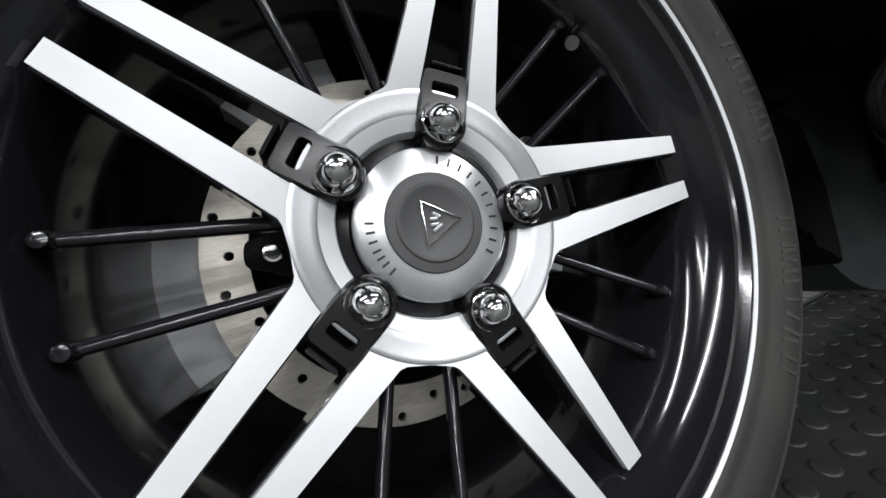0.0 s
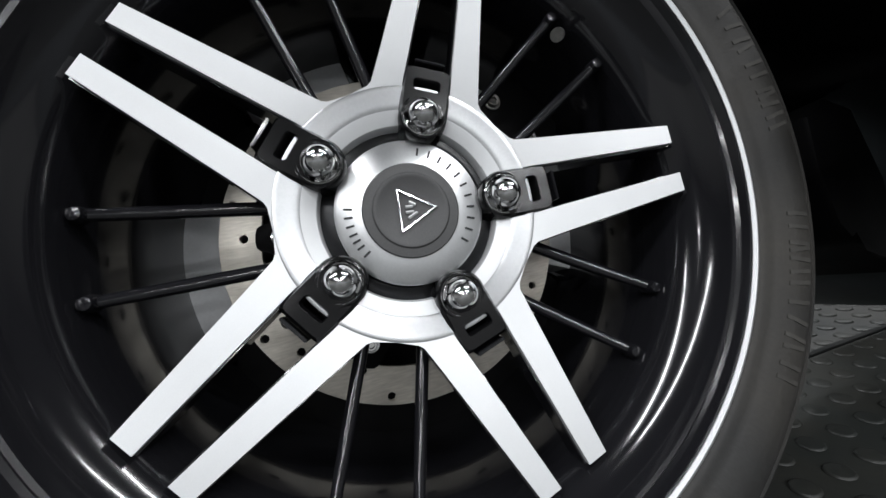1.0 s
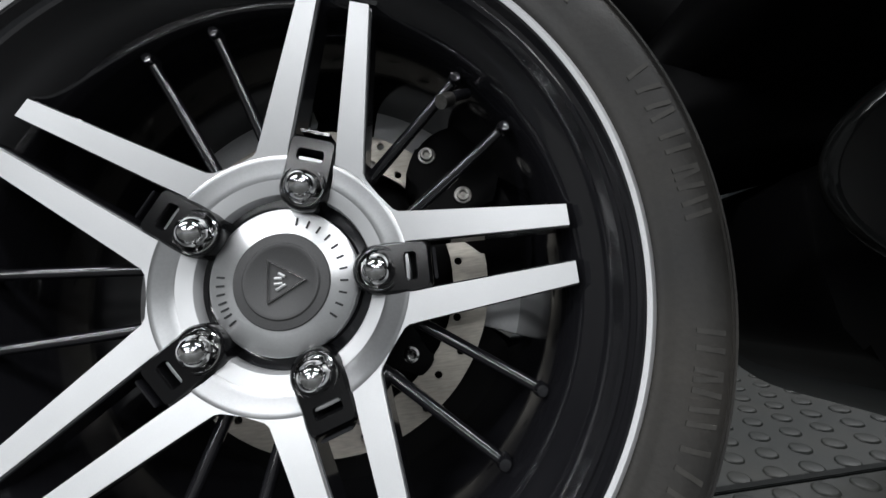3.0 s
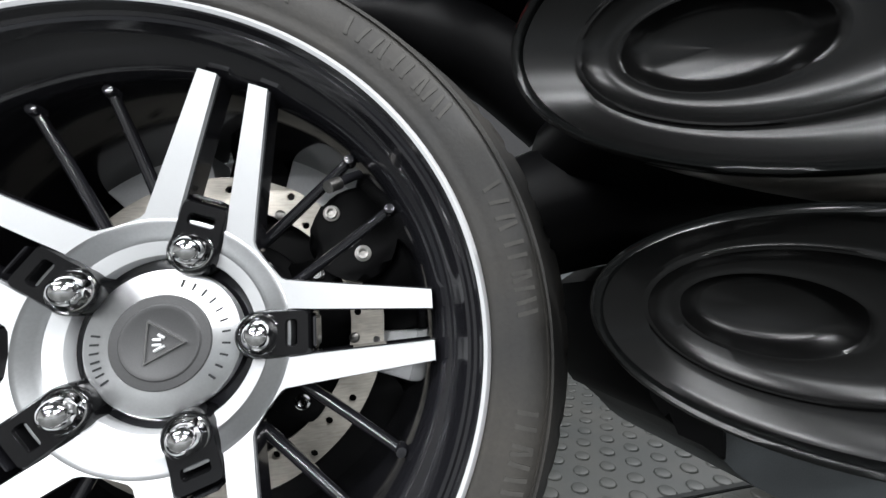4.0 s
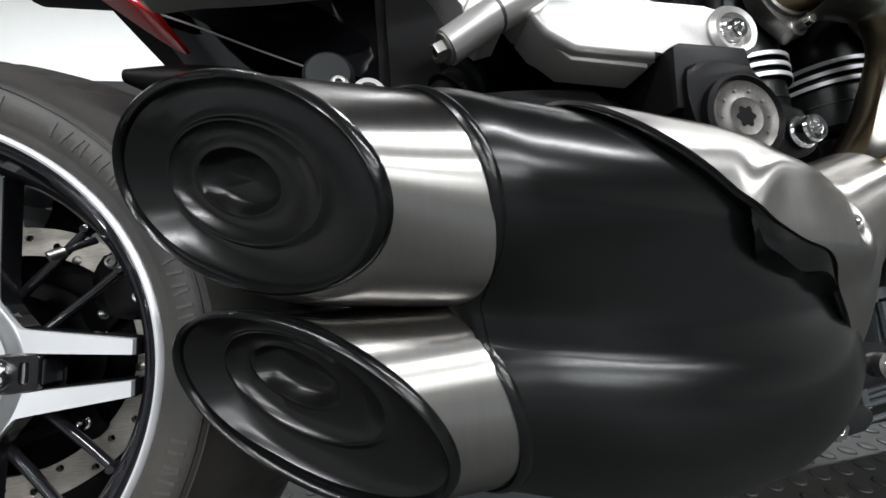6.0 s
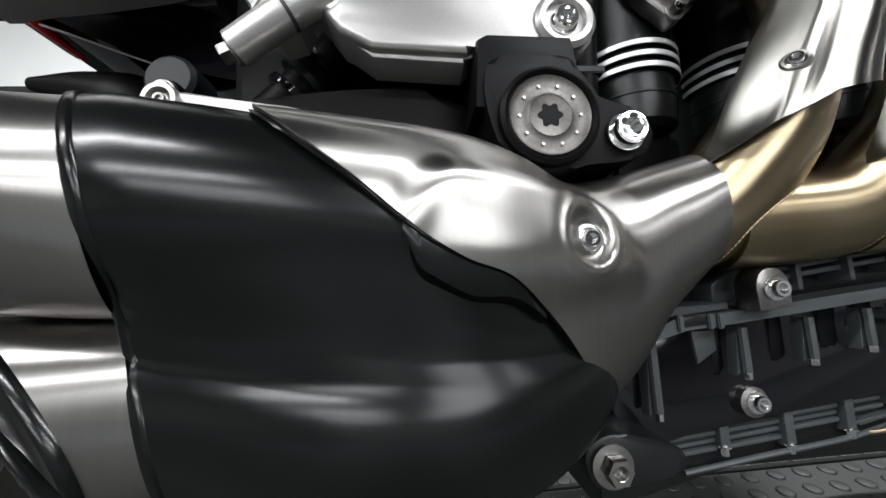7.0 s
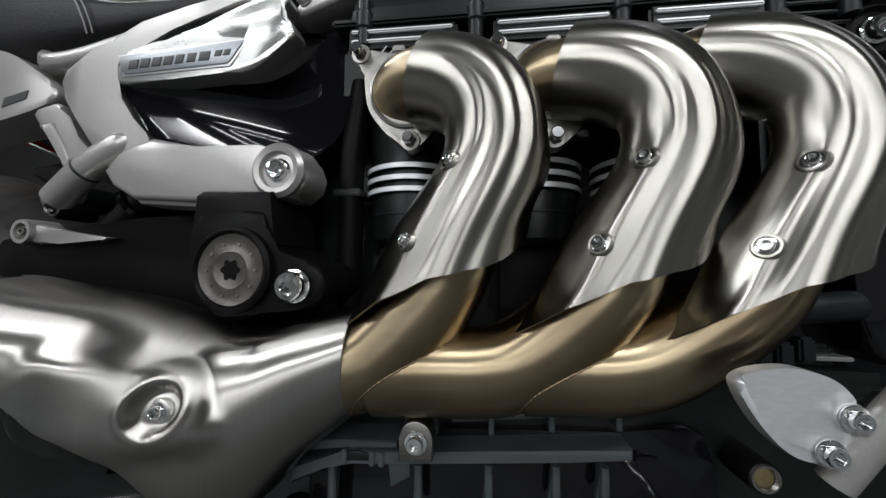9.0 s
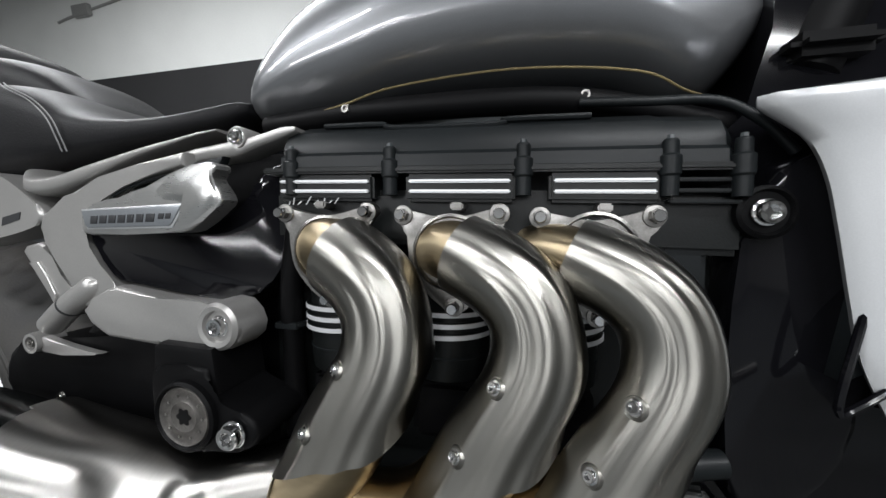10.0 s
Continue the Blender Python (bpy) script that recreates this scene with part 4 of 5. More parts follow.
for x in (.775, .883, 1.010, 1.128, 1.180):
    part("bolt_tower", lathe([(.0, .7405), (.0052, .7405), (.0062, .7385), (.0062, .7285), (.0085, .7265), (.0085, .7120), (.0070, .7100), (.0070, .694), (.0, .694)], 20,
                             (x, -.054, -.028 * (x - .95)), "z"), ENGINE_GREY, cover, "", None, 25)
    part("cover_bolt", lathe([(.0, .7440), (.0026, .7440), (.0030, .7432), (.0030, .7400)], 6, (x, -.054, -.028 * (x - .95)), "z"), CASE_GREY, cover)
part("cover_ridge", sloped(tube([(.80, -.030, .7690), (.866, -.030, .7690), (.880, -.034, .7640), (.985, -.034, .7640), (.995, -.030, .7690), (1.07, -.030, .7690)], .003, 8, 3)), ENGINE_GREY, cover)
for z in (.690, .699, .708):
    part("front_fin", sloped(box(1.128, 1.182, -.054, .0, z - .0016, z + .0016, .001)), ENGINE_GREY, head)
part("front_housing", box(1.125, 1.165, -.040, .05, .55, .675, .006), ENGINE_GREY, head)

# pale hand-drawn marks on the head
for k, (x, w, h) in enumerate(((.772, .0012, .007), (.777, .0012, .007), (.782, .0050, .007), (.792, .0060, .008), (.801, .0050, .008), (.812, .0012, .006), (.817, .0045, .007), (.824, .0050, .006))):
    part("chalk_mark", tube([(x, -.0565, .6885), (x + w, -.0565, .6885 + h * (.5 + .5 * (k % 2)))], .0006, 6, 1), MACHINED, head)

# exhaust flanges with their nuts
for i, x in enumerate((.806, .929, 1.050)):
    x0, x1, zc = x - .026, x + .0615, .6765 - .028 * (x - .9)
    out = round_outline([(x0 - .009, zc), (x0 - .003, zc + .008), (x0 + .006, zc + .004), (x + .018, zc - .003), (x1 - .008, zc + .004), (x1 + .002, zc + .009), (x1 + .008, zc),
                         (x1, zc - .010), (x + .052, zc - .040), (x + .046, zc - .066), (x + .034, zc - .083), (x + .020, zc - .092), (x + .010, zc - .084), (x - .004, zc - .072),
                         (x - .018, zc - .052), (x - .022, zc - .03), (x0 + .002, zc - .010)], 4)
    fl = part("exhaust_flange", plate(out, -.0735, -.060, .003), DULL_STEEL, bike, "grey cast exhaust flange")
    for bx, bz in ((x0, zc), (x1, zc), (x + .021, zc - .083)):
        part("stud_nut", HEX_BOLT, None, fl, "", facing(bx, -.0735, bz, 12 * i))
        part("stud_end", lathe([(.0, -.0865), (.0042, -.0865), (.0048, -.0855), (.0048, -.078)], 16, (bx, 0, bz)), CHROME, fl)
    part("gasket_ring", lathe([(.0345, -.0735), (.0345, -.0765), (.0320, -.0775), (.0305, -.0735)], 40, (x + .018, 0, .642)), DULL_STEEL, fl)

done = settle(-.015, -.005, done)

# lower crankcase, rail, ribs and sump
case = part("crankcase", box(.73, 1.20, -.045, .24, .205, .40, .008), ENGINE, bike, "black crankcase")
part("side_cover", plate(round_outline([(.745, .325), (.80, .338), (.90, .345), (1.0, .350), (1.06, .352), (1.065, .27), (1.0, .262), (.9, .252), (.80, .24), (.75, .235)], 3), -.0555, -.03, .004), GLOSS_BLACK, case)
part("rail", plate([(.738, .301), (.738, .316), (.7826, .3290), (.7840, .3325), (.8400, .3350), (.9561, .3455), (1.0, .349), (1.0, .3415), (.9550, .3370), (.8252, .3250), (.7900, .3225), (.7669, .3190)], -.083, -.04, .0022), CASE_GREY, case, "grey rail along the case")
part("rail_step", plate([(.745, .326), (.7793, .3325), (.8266, .3345), (.8266, .3409), (.7809, .3389), (.745, .336)], -.080, -.04, .0018), CASE_GREY, case)
# black plate on the rail's face, drawn for the shade of a recess
part("rail_recess", plate([(.7860, .3245), (.8060, .3260), (.8060, .3315), (.7960, .3330), (.7860, .3318)], -.0840, -.05, .0012), ENGINE, case)
for x in (.7845, .8075, .8150):
    part("rail_web", box(x - .0022, x + .0022, -.0855, -.05, .3225, .3335, .0008), CASE_GREY, case)
part("rail_pad", plate([(.8285, .3360), (.8285, .3530), (.8430, .3640), (.8560, .3670), (.8560, .3400)], -.0640, -.04, .002), CASE_GREY, case)
for x0, x1 in ((.868, .898), (.902, .944), (.949, .985)):
    for dz in (.0, .0072):
        k = lambda x: .3535 + dz + .115 * (x - .885)
        part("rail_slot", plate([(x0, k(x0)), (x1, k(x1)), (x1, k(x1) + .0042), (x0, k(x0) + .0042)], -.0640, -.03, .0012), CASE_GREY, case)
for x, z0, z1 in ((.900, .346, .376), (.9465, .3515, .383), (.9955, .356, .388)):
    part("rail_post", plate([(x - .0022, z0), (x + .0022, z0), (x + .0022, z1), (x - .0022, z1)], -.0690, -.03, .0008), CASE_GREY, case)
for x, z0, z1 in ((.7690, .2615, .3160), (.8420, .2855, .3205), (.8978, .2919, .3250), (.9484, .2985, .3290), (.9834, .3055, .3310)):
    # a straight boss with a tapering web behind it
    part("rib", lathe([(.0, z0 + .002), (.0030, z0 + .002), (.0034, z0 + .004), (.0034, z1), (.0, z1)], 8, (x, -.0715, 0), "z"), CASE_GREY, case, sharp=30)
    part("rib_web", plate([(x - .0055, z0 - .001), (x - .0010, z0 + .003), (x - .0008, z1), (x - .0020, z1)], -.0690, -.06, .0005), CASE_GREY, case)
    part("rib_bolt", lathe([(.0, -.0030), (.0026, -.0030), (.0030, -.0022), (.0030, .0022), (.0022, .003)], 6, (x, -.0715, z0), "z"), CHROME, case)
part("cover_step", plate([(.815, .292), (.832, .302), (.832, .318), (.812, .318)], -.0580, -.04, .0015), CASE_GREY, case)
lug = part("case_lug", plate([(.833, .3345), (.858, .3365), (.858, .352)] + [(.8455 + .0125 * math.cos(radians(a)), .352 + .0125 * math.sin(radians(a))) for a in range(0, 181, 20)], -.098, -.08, .001), DULL_STEEL, case, "zinc plated lug")
part("lug_bolt", SOCKET_BOLT, None, case, "", facing(.846, -.0985, .3495))
part("case_bolt", SOCKET_BOLT, None, case, "", facing(.855, -.0625, .262))
part("case_washer", lathe([(.0115, -.046), (.0115, -.0615), (.006, -.0630)], 24, (.854, 0, .262)), DULL_STEEL, case)
sump = part("sump", plate([(.735, .182), (.735, .246), (.80, .250), (.90, .259), (1.0, .266), (1.05, .270), (1.05, .240), (.95, .2265), (.87, .2185), (.85, .205)], -.040, .2, .004), ENGINE, bike, "black finned sump")
part("sump_top", plate([(.776, .2505), (.783, .2590), (.806, .2600), (.812, .2520)], -.0500, -.03, .0015), CASE_GREY, sump)
for x0, x1, z0, z1 in ((.7660, .8290, .2235, .2475), (.8375, .8850, .2290, .2600), (.8935, .9375, .2385, .2665), (.9490, .9790, .2480, .2655)):
    z0 -= .005
    n = int((z1 - z0) / .0052)
    for j in range(n):
        k = lambda x: z0 + (z1 - z0) * j / n + .085 * (x - x0)
        part("sump_fin", plate([(x0, k(x0)), (x1, k(x1)), (x1, k(x1) + .0034), (x0, k(x0) + .0034)], -.0495 + .0012 * (j % 2), -.03, .0010), CASE_GREY, sump)
part("sump_ledge", plate([(.9440, .2370), (.9520, .2335), (.9860, .2400), (.9860, .2430), (.9530, .2375)], -.0520, -.03, .0010), CASE_GREY, sump)
part("sump_flange", tube([(.80, -.048, .2090), (.8642, -.050, .2170), (.9060, -.051, .2215), (.945, -.051, .2258), (.985, -.050, .2330)], .0022, 8, 4), CASE_GREY, sump)
for x, z0, z1 in ((.8332, .2260, .2530), (.8890, .2230, .2660), (.9432, .2300, .2705), (.9846, .2480, .2760), (1.0131, .2510, .2680)):
    part("sump_post", plate([(x - .0042, z0), (x + .0042, z0), (x + .0042, z1), (x - .0042, z1)], -.0535, -.03, .0016), CASE_GREY, sump)
    part("sump_bolt", lathe([(.0, -.0045), (.0030, -.0045), (.0032, .0010), (.0050, .0014), (.0050, .003), (.003, .004)], 6, (x, -.0505, z0 - .001), "z"), CHROME, sump)
lug = part("stand_lug", plate(round_outline([(.700, .252), (.712, .262), (.730, .262), (.765, .250), (.765, .236), (.735, .232), (.712, .229), (.702, .236)], 3), -.0975, -.03, .003), ENGINE, bike, "black stand lug with a zinc bolt")
part("stand_bolt", HEX_BOLT, None, lug, "", facing(.716, -.098, .245) @ Matrix.Scale(1.5, 4))
part("washer_plate", lathe([(.0135, -.098), (.0135, -.101), (.009, -.1015)], 26, (.716, 0, .245)), DULL_STEEL, bike, "round zinc washer")
part("drain_hose", tube([(.955, -.050, .2275), (.9716, -.054, .2300), (.992, -.056, .2400), (1.006, -.058, .2550), (1.0207, -.060, .2744), (1.028, -.056, .290)], .0021, 10, 6), DULL_BRONZE, bike, "thin braided hose")

done = settle(-.018, .002, done, -.011)

under = part("silencer_bracket", plate(round_outline([(.545, .235), (.60, .235), (.605, .222), (.592, .209), (.572, .208), (.560, .215)], 3), -.096, -.080, .002), MATT_BLACK, bike, "black bracket under the silencer")
part("bracket_bolt", HEX_BOLT, None, under, "", facing(.581, -.097, .218) @ Matrix.Scale(1.25, 4))
part("bracket_washer", lathe([(.0150, -.096), (.0150, -.0985), (.008, -.099)], 26, (.581, 0, .218)), DULL_STEEL, under)

# oil filler and foot guard at the front
oil = part("oil_filler", lathe([(.0, -.066), (.0065, -.066), (.0068, -.070), (.0106, -.071), (.0112, -.066), (.0112, -.04)], 36, (1.095, 0, .322)), MATT_BLACK, bike, "black filler with a brass ring")
part("filler_ring", lathe([(.0064, -.0705), (.0078, -.0725), (.0090, -.0725), (.0098, -.0705)], 36, (1.095, 0, .322)), DULL_STEEL, oil)
part("filler_glass", lathe([(.0, -.0700), (.0040, -.0702), (.0070, -.0698), (.0072, -.066)], 36, (1.095, 0, .322)), BRASS, oil, "dull brass sight glass")
tap = part("drain_tap", lathe([(.0, -.082), (.0044, -.082), (.0054, -.080), (.0054, -.072), (.0040, -.070), (.0040, -.04)], 24, (1.032, 0, .293)), CHROME, bike, "small chrome drain tap")
part("tap_lever", tube([(1.032, -.080, .293), (1.044, -.080, .301), (1.055, -.078, .304)], .0018, 10, 4), CHROME, tap)
part("tap_stem", tube([(1.036, -.078, .286), (1.0365, -.078, .306)], lambda s: .0024 - .001 * s, 10, 2), CHROME, tap)
foot = part("heel_guard", plate(round_outline([(1.037, .402), (1.041, .410), (1.055, .4145), (1.073, .4150), (1.092, .408), (1.104, .394), (1.101, .380), (1.090, .362), (1.082, .359), (1.064, .364), (1.048, .380)], 5),
                                lambda x, z: -.136 - 5.0 * max(0, .0016 - (x - 1.065) ** 2 - (z - .39) ** 2), -.128, .004), PLATE, bike, "polished alloy heel guard")
for x, z in ((1.0985, .3870), (1.0850, .3660)):
    part("guard_bolt", SOCKET_BOLT, None, foot, "", facing(x, -.140, z))
    part("guard_boss", lathe([(.0085, -.139), (.0095, -.137), (.0095, -.11)], 20, (x, 0, z)), PLATE, foot)
part("guard_stem", tube([(1.09, -.125, .378), (1.13, -.10, .372), (1.19, -.05, .37)], .010, 12, 5), ENGINE, foot)
at = Vector((1.070, -.130, .389))
foot.matrix_basis = Matrix.Translation(at) @ Matrix.Scale(.84, 4) @ Matrix.Translation(-at)
pedal = part("brake_pedal", tube([(1.09, -.130, .352), (1.112, -.142, .398), (1.132, -.150, .426), (1.168, -.150, .446), (1.24, -.145, .462), (1.30, -.14, .466)], lambda s: .0085 - .002 * s, 12, 6), SILVER, bike, "cast alloy brake pedal")
part("pedal_pivot", lathe([(.0, -.150), (.012, -.150), (.014, -.146), (.014, -.11)], 24, (1.175, 0, .39)), SILVER, pedal)

done = settle(-.030, .017, done, -.022)

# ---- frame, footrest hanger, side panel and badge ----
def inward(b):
    """Past the badge the arm runs inwards under the tank, along camera sight lines."""
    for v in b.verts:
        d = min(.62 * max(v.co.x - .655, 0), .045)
        # scaled about a point near the last camera place, to fit that view
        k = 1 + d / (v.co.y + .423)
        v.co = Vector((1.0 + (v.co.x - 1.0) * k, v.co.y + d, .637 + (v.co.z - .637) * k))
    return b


part("side_panel", plate(round_outline([(.548, .665), (.61, .662), (.68, .666), (.712, .684), (.735, .722), (.765, .735), (.782, .715), (.775, .66), (.755, .615), (.735, .592), (.70, .584), (.60, .604), (.578, .612)], 3),
                         lambda x, z: -.062 + .22 * (x - .68) + .10 * (z - .64), -.02, .0022), GLOSS_BLACK, bike, "gloss black side panel")
shock = part("shock_absorber", tube([(.44, -.015, .50), (.50, -.010, .56), (.58, .0, .66)], .022, 18, 3), MATT_BLACK, bike, "black shock absorber")
for k in range(3):
    c = Vector((.492 + .012 * k, -.012, .552 + .0148 * k))
    d = Vector((.06, .005, .06)).normalized()
    part("shock_collar", tube([c - d * .003, c + d * .003], .0265, 22, 1), (GLOSS_BLACK, ENGINE_GREY, GLOSS_BLACK)[k], shock)

done = settle(-.020, -.003, done)

frame_part = part("rear_frame", plate([(.464, .675), (.485, .685), (.503, .692), (.516, .7015), (.551, .7145), (.604, .7255), (.664, .7360), (.664, .7220), (.618, .7135), (.585, .7035), (.556, .6910), (.536, .6800), (.528, .6700), (.525, .6560),
                                       (.529, .6380), (.544, .6170), (.560, .6015), (.571, .5955), (.572, .575), (.550, .562), (.518, .574), (.500, .600), (.481, .624), (.467, .645), (.459, .661)], -.0925, -.058, .0042, segments=4), SILVER, bike, "cast silver painted rear frame")
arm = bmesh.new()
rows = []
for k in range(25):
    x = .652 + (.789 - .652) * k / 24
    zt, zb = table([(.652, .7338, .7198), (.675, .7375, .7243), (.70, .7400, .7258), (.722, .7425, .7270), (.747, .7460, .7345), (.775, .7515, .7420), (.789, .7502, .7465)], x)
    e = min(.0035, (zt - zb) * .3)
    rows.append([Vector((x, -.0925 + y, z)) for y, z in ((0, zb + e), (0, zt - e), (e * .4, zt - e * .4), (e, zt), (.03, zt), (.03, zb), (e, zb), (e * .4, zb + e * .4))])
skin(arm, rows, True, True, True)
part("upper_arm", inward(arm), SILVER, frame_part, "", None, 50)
part("lower_arm", plate([(.521, .570), (.531, .5555), (.555, .5420), (.626, .5375), (.634, .5455), (.672, .5455), (.690, .5390), (.712, .5390), (.724, .549), (.727, .561), (.722, .574), (.712, .584), (.696, .587),
                         (.680, .5815), (.624, .5875), (.572, .5985), (.556, .5945), (.538, .584)], -.0960, -.058, .0048, segments=4), SILVER, frame_part)
part("arm_web", plate([(.528, .5600), (.555, .5385), (.624, .5335), (.632, .5420), (.68, .5420), (.68, .552), (.555, .556)], -.0880, -.058, .003), SILVER, frame_part)
part("frame_boss", lathe([(.0145, -.093), (.0160, -.1005), (.0205, -.1015), (.0240, -.0980), (.0255, -.07)], 40, (.702, 0, .5625)), SILVER, frame_part)
part("frame_bolt", TORX_BOLT, None, frame_part, "", facing(.702, -.0955, .5625))
badge_plate = part("badge_plate", plate(round_outline([(.527, .668), (.531, .6800), (.545, .6855), (.566, .6905), (.600, .6945), (.640, .7105), (.678, .7225), (.700, .7235), (.704, .7170), (.698, .7090), (.704, .7000), (.711, .6870), (.701, .6770), (.671, .6575), (.639, .6550), (.541, .6525), (.531, .6580)], 2), -.0950, -.075, .003, segments=3), SATIN_PLATE, bike, "brushed silver badge plate")
wing = bmesh.new()
rim = [wing.verts.new((x, -.0945, z)) for x, z in ((.628, .699), (.645, .7105), (.678, .7200), (.697, .7205), (.695, .7090), (.7085, .6880), (.698, .6785), (.668, .6605), (.654, .6600), (.668, .6825), (.640, .6870))]
ridge = [wing.verts.new(p) for p in ((.640, -.0962, .6945), (.672, -.1000, .6960), (.701, -.0985, .6930))]
for a, b_, c in ((0, 1, 0), (1, 2, 1), (2, 3, 1), (3, 4, 2), (4, 5, 2), (5, 6, 2), (6, 7, 2), (7, 8, 1), (8, 9, 1), (9, 10, 0), (10, 0, 0)):
    wing.faces.new((rim[a], rim[b_], ridge[c]))
for a, c, d in ((1, 0, 1), (3, 1, 2), (7, 2, 1), (9, 1, 0)):
    wing.faces.new((rim[a], ridge[d], ridge[c]))
bmesh.ops.recalc_face_normals(wing, faces=wing.faces[:])
bmesh.ops.subdivide_edges(wing, edges=wing.edges[:], cuts=1, smooth=.35)
part("plate_wing", wing, SATIN_PLATE, badge_plate, "", sharp=70)
part("slot_floor", plate([(.540, .676), (.57, .700), (.62, .720), (.70, .732), (.69, .715), (.64, .700), (.60, .685)], -.0800, -.07, .001), ENGINE_GREY, badge_plate, "dark slot above the badge")
part("slot_lip", tube([(.566, -.089, .6945), (.590, -.0885, .7035), (.625, -.088, .7115), (.665, -.0875, .7180)], .0016, 8, 4), ENGINE_GREY, badge_plate)
badge = part("badge", plate([(.5320, .6790), (.665, .6830), (.652, .6655), (.648, .6620), (.540, .6605), (.536, .664)], -.0975, -.09, .0012), BADGE, badge_plate, "grey badge with dark marks")
part("badge_edge", plate([(.5300, .6805), (.6685, .6845), (.6505, .6600), (.5375, .6588)], -.0962, -.09, .0006), PLATE, badge_plate)
for n_, (x, w) in enumerate(((.5445, .0095), (.5570, .0095), (.5695, .0095), (.5820, .0095), (.5945, .0085), (.6065, .0090), (.6190, .0110), (.6350, .0070), (.6440, .0065))):
    h = .0042 if n_ < 7 else .0028
    z = .6702 + .018 * (x - .6) + (0 if n_ < 7 else .0012)
    part("badge_mark", plate([(x, z - h), (x + w, z - h), (x + w + .0018, z + h), (x + .0018, z + h)], -.0981, -.097, .0003), INK, badge)
part("arm_boss", lathe([(.0090, -.044), (.0096, -.0490), (.0112, -.0492), (.0125, -.0475), (.0125, -.02)], 30, (.688, 0, .7585)), SILVER, frame_part)
part("arm_bolt", TORX_BOLT, None, frame_part, "chrome bolt head", facing(.688, -.0465, .7585) @ Matrix.Scale(.85, 4))
hanger = part("footrest_hanger", plate([(.421, .633), (.426, .640), (.448, .6445), (.457, .6410), (.465, .6255), (.480, .6065), (.492, .5950), (.506, .578), (.500, .563), (.484, .558), (.470, .570), (.461, .590), (.452, .607), (.445, .616), (.431, .619)], -.0880, -.055, .004, segments=3), SILVER, bike, "cast silver footrest hanger")
part("hanger_step", plate([(.432, .6205), (.450, .6225), (.462, .603), (.474, .585), (.468, .574), (.456, .598), (.444, .6140)], -.0905, -.08, .002), SILVER, hanger)
part("pivot_tube", tube([(.454, -.0840, .5475), (.492, -.0885, .5720), (.526, -.0865, .5935), (.541, -.0850, .6030)], lambda s: .0135 * (1 - .55 * max(0, (s - .66) / .34) ** 2), 24, 5), SILVER, hanger)
part("tube_collar", tube([(.492, -.0885, .5720), (.4945, -.0885, .5736)], .0137, 24, 1), INK, hanger)
part("end_bolt", HEX_BOLT, None, hanger, "", Matrix.Translation((.4535, -.084, .547)) @ pose(0, 0, 0, 0, -118, 0) @ Matrix.Scale(1.3, 4))
done = {c.name for c in bike.children}

# ---- swingarm side and pivot ----
swing = part("swingarm", plate(round_outline([(.33, .500), (.38, .520), (.47, .530), (.55, .538), (.63, .534), (.66, .50), (.67, .44), (.60, .40), (.45, .40), (.33, .44)], 3), -.045, .10, .012, segments=4), MATT_BLACK, bike, "matt black swingarm")
part("swingarm_beam", tube([(.02, .17, .33), (.15, .20, .36), (.33, .12, .42), (.5, .08, .44)], lambda s: .05 + .02 * s, 18, 5), MATT_BLACK, swing)
part("stay", plate([(.352, .5350), (.372, .5350), (.41, .5270), (.448, .5215), (.464, .5200), (.452, .5180), (.40, .5140), (.37, .5140), (.354, .5190)], -.055, -.046, .003), SILVER, swing, "thin silver stay")
part("stay_boss", lathe([(.0, -.052), (.008, -.052), (.009, -.060), (.0125, -.060), (.0135, -.055), (.0135, -.03)], 28, (.356, 0, .527)), SILVER, swing)
part("stay_bolt", SMALL_BOLT, None, swing, "", facing(.356, -.056, .527))
part("small_bolt", SMALL_BOLT, None, swing, "", facing(.4355, -.050, .4530))
for ob in (o for o in swing.children if o.name.startswith("stay")):
    ob.location += Vector((.052, -.002, -.004))
pivot = part("pivot_bracket", plate(round_outline([(.647, .500), (.650, .524), (.660, .531), (.705, .533), (.715, .525), (.717, .508), (.735, .497), (.758, .489), (.768, .474), (.760, .458), (.740, .452), (.715, .450), (.69, .444), (.665, .452), (.654, .468)], 3), -.099, -.03, .005, segments=3), MATT_BLACK, bike, "black swingarm pivot bracket")
part("bracket_neck", plate([(.640, .495), (.645, .548), (.652, .552), (.716, .550), (.722, .505), (.700, .490)], -.095, -.03, .005), MATT_BLACK, pivot)
part("pivot_ring", lathe([(.0300, -.104), (.0320, -.1065), (.0350, -.1045), (.0360, -.09)], 56, (.690, 0, .484)), MATT_BLACK, pivot)
part("pivot_cap", lathe([(.0, -.1040), (.0140, -.1040), (.0150, -.1045), (.0165, -.1035), (.0260, -.1035), (.0285, -.1050), (.0300, -.103), (.0300, -.09)], 56, (.690, 0, .484)), PIVOT_GREY, pivot, "dull grey pivot cap")
# flat black star on the closed cap, standing for its socket's shade
part("star_socket", plate([(.690 + .0078 * (1 + .17 * math.cos(6 * a)) * math.cos(a), .484 + .0078 * (1 + .17 * math.cos(6 * a)) * math.sin(a)) for a in (2 * math.pi * k / 48 for k in range(48))], -.1043, -.10), MATT_BLACK, pivot)
part("pivot_bolt", TORX_BOLT, None, pivot, "large chrome bolt", facing(.744, -.101, .472) @ Matrix.Scale(1.25, 4))
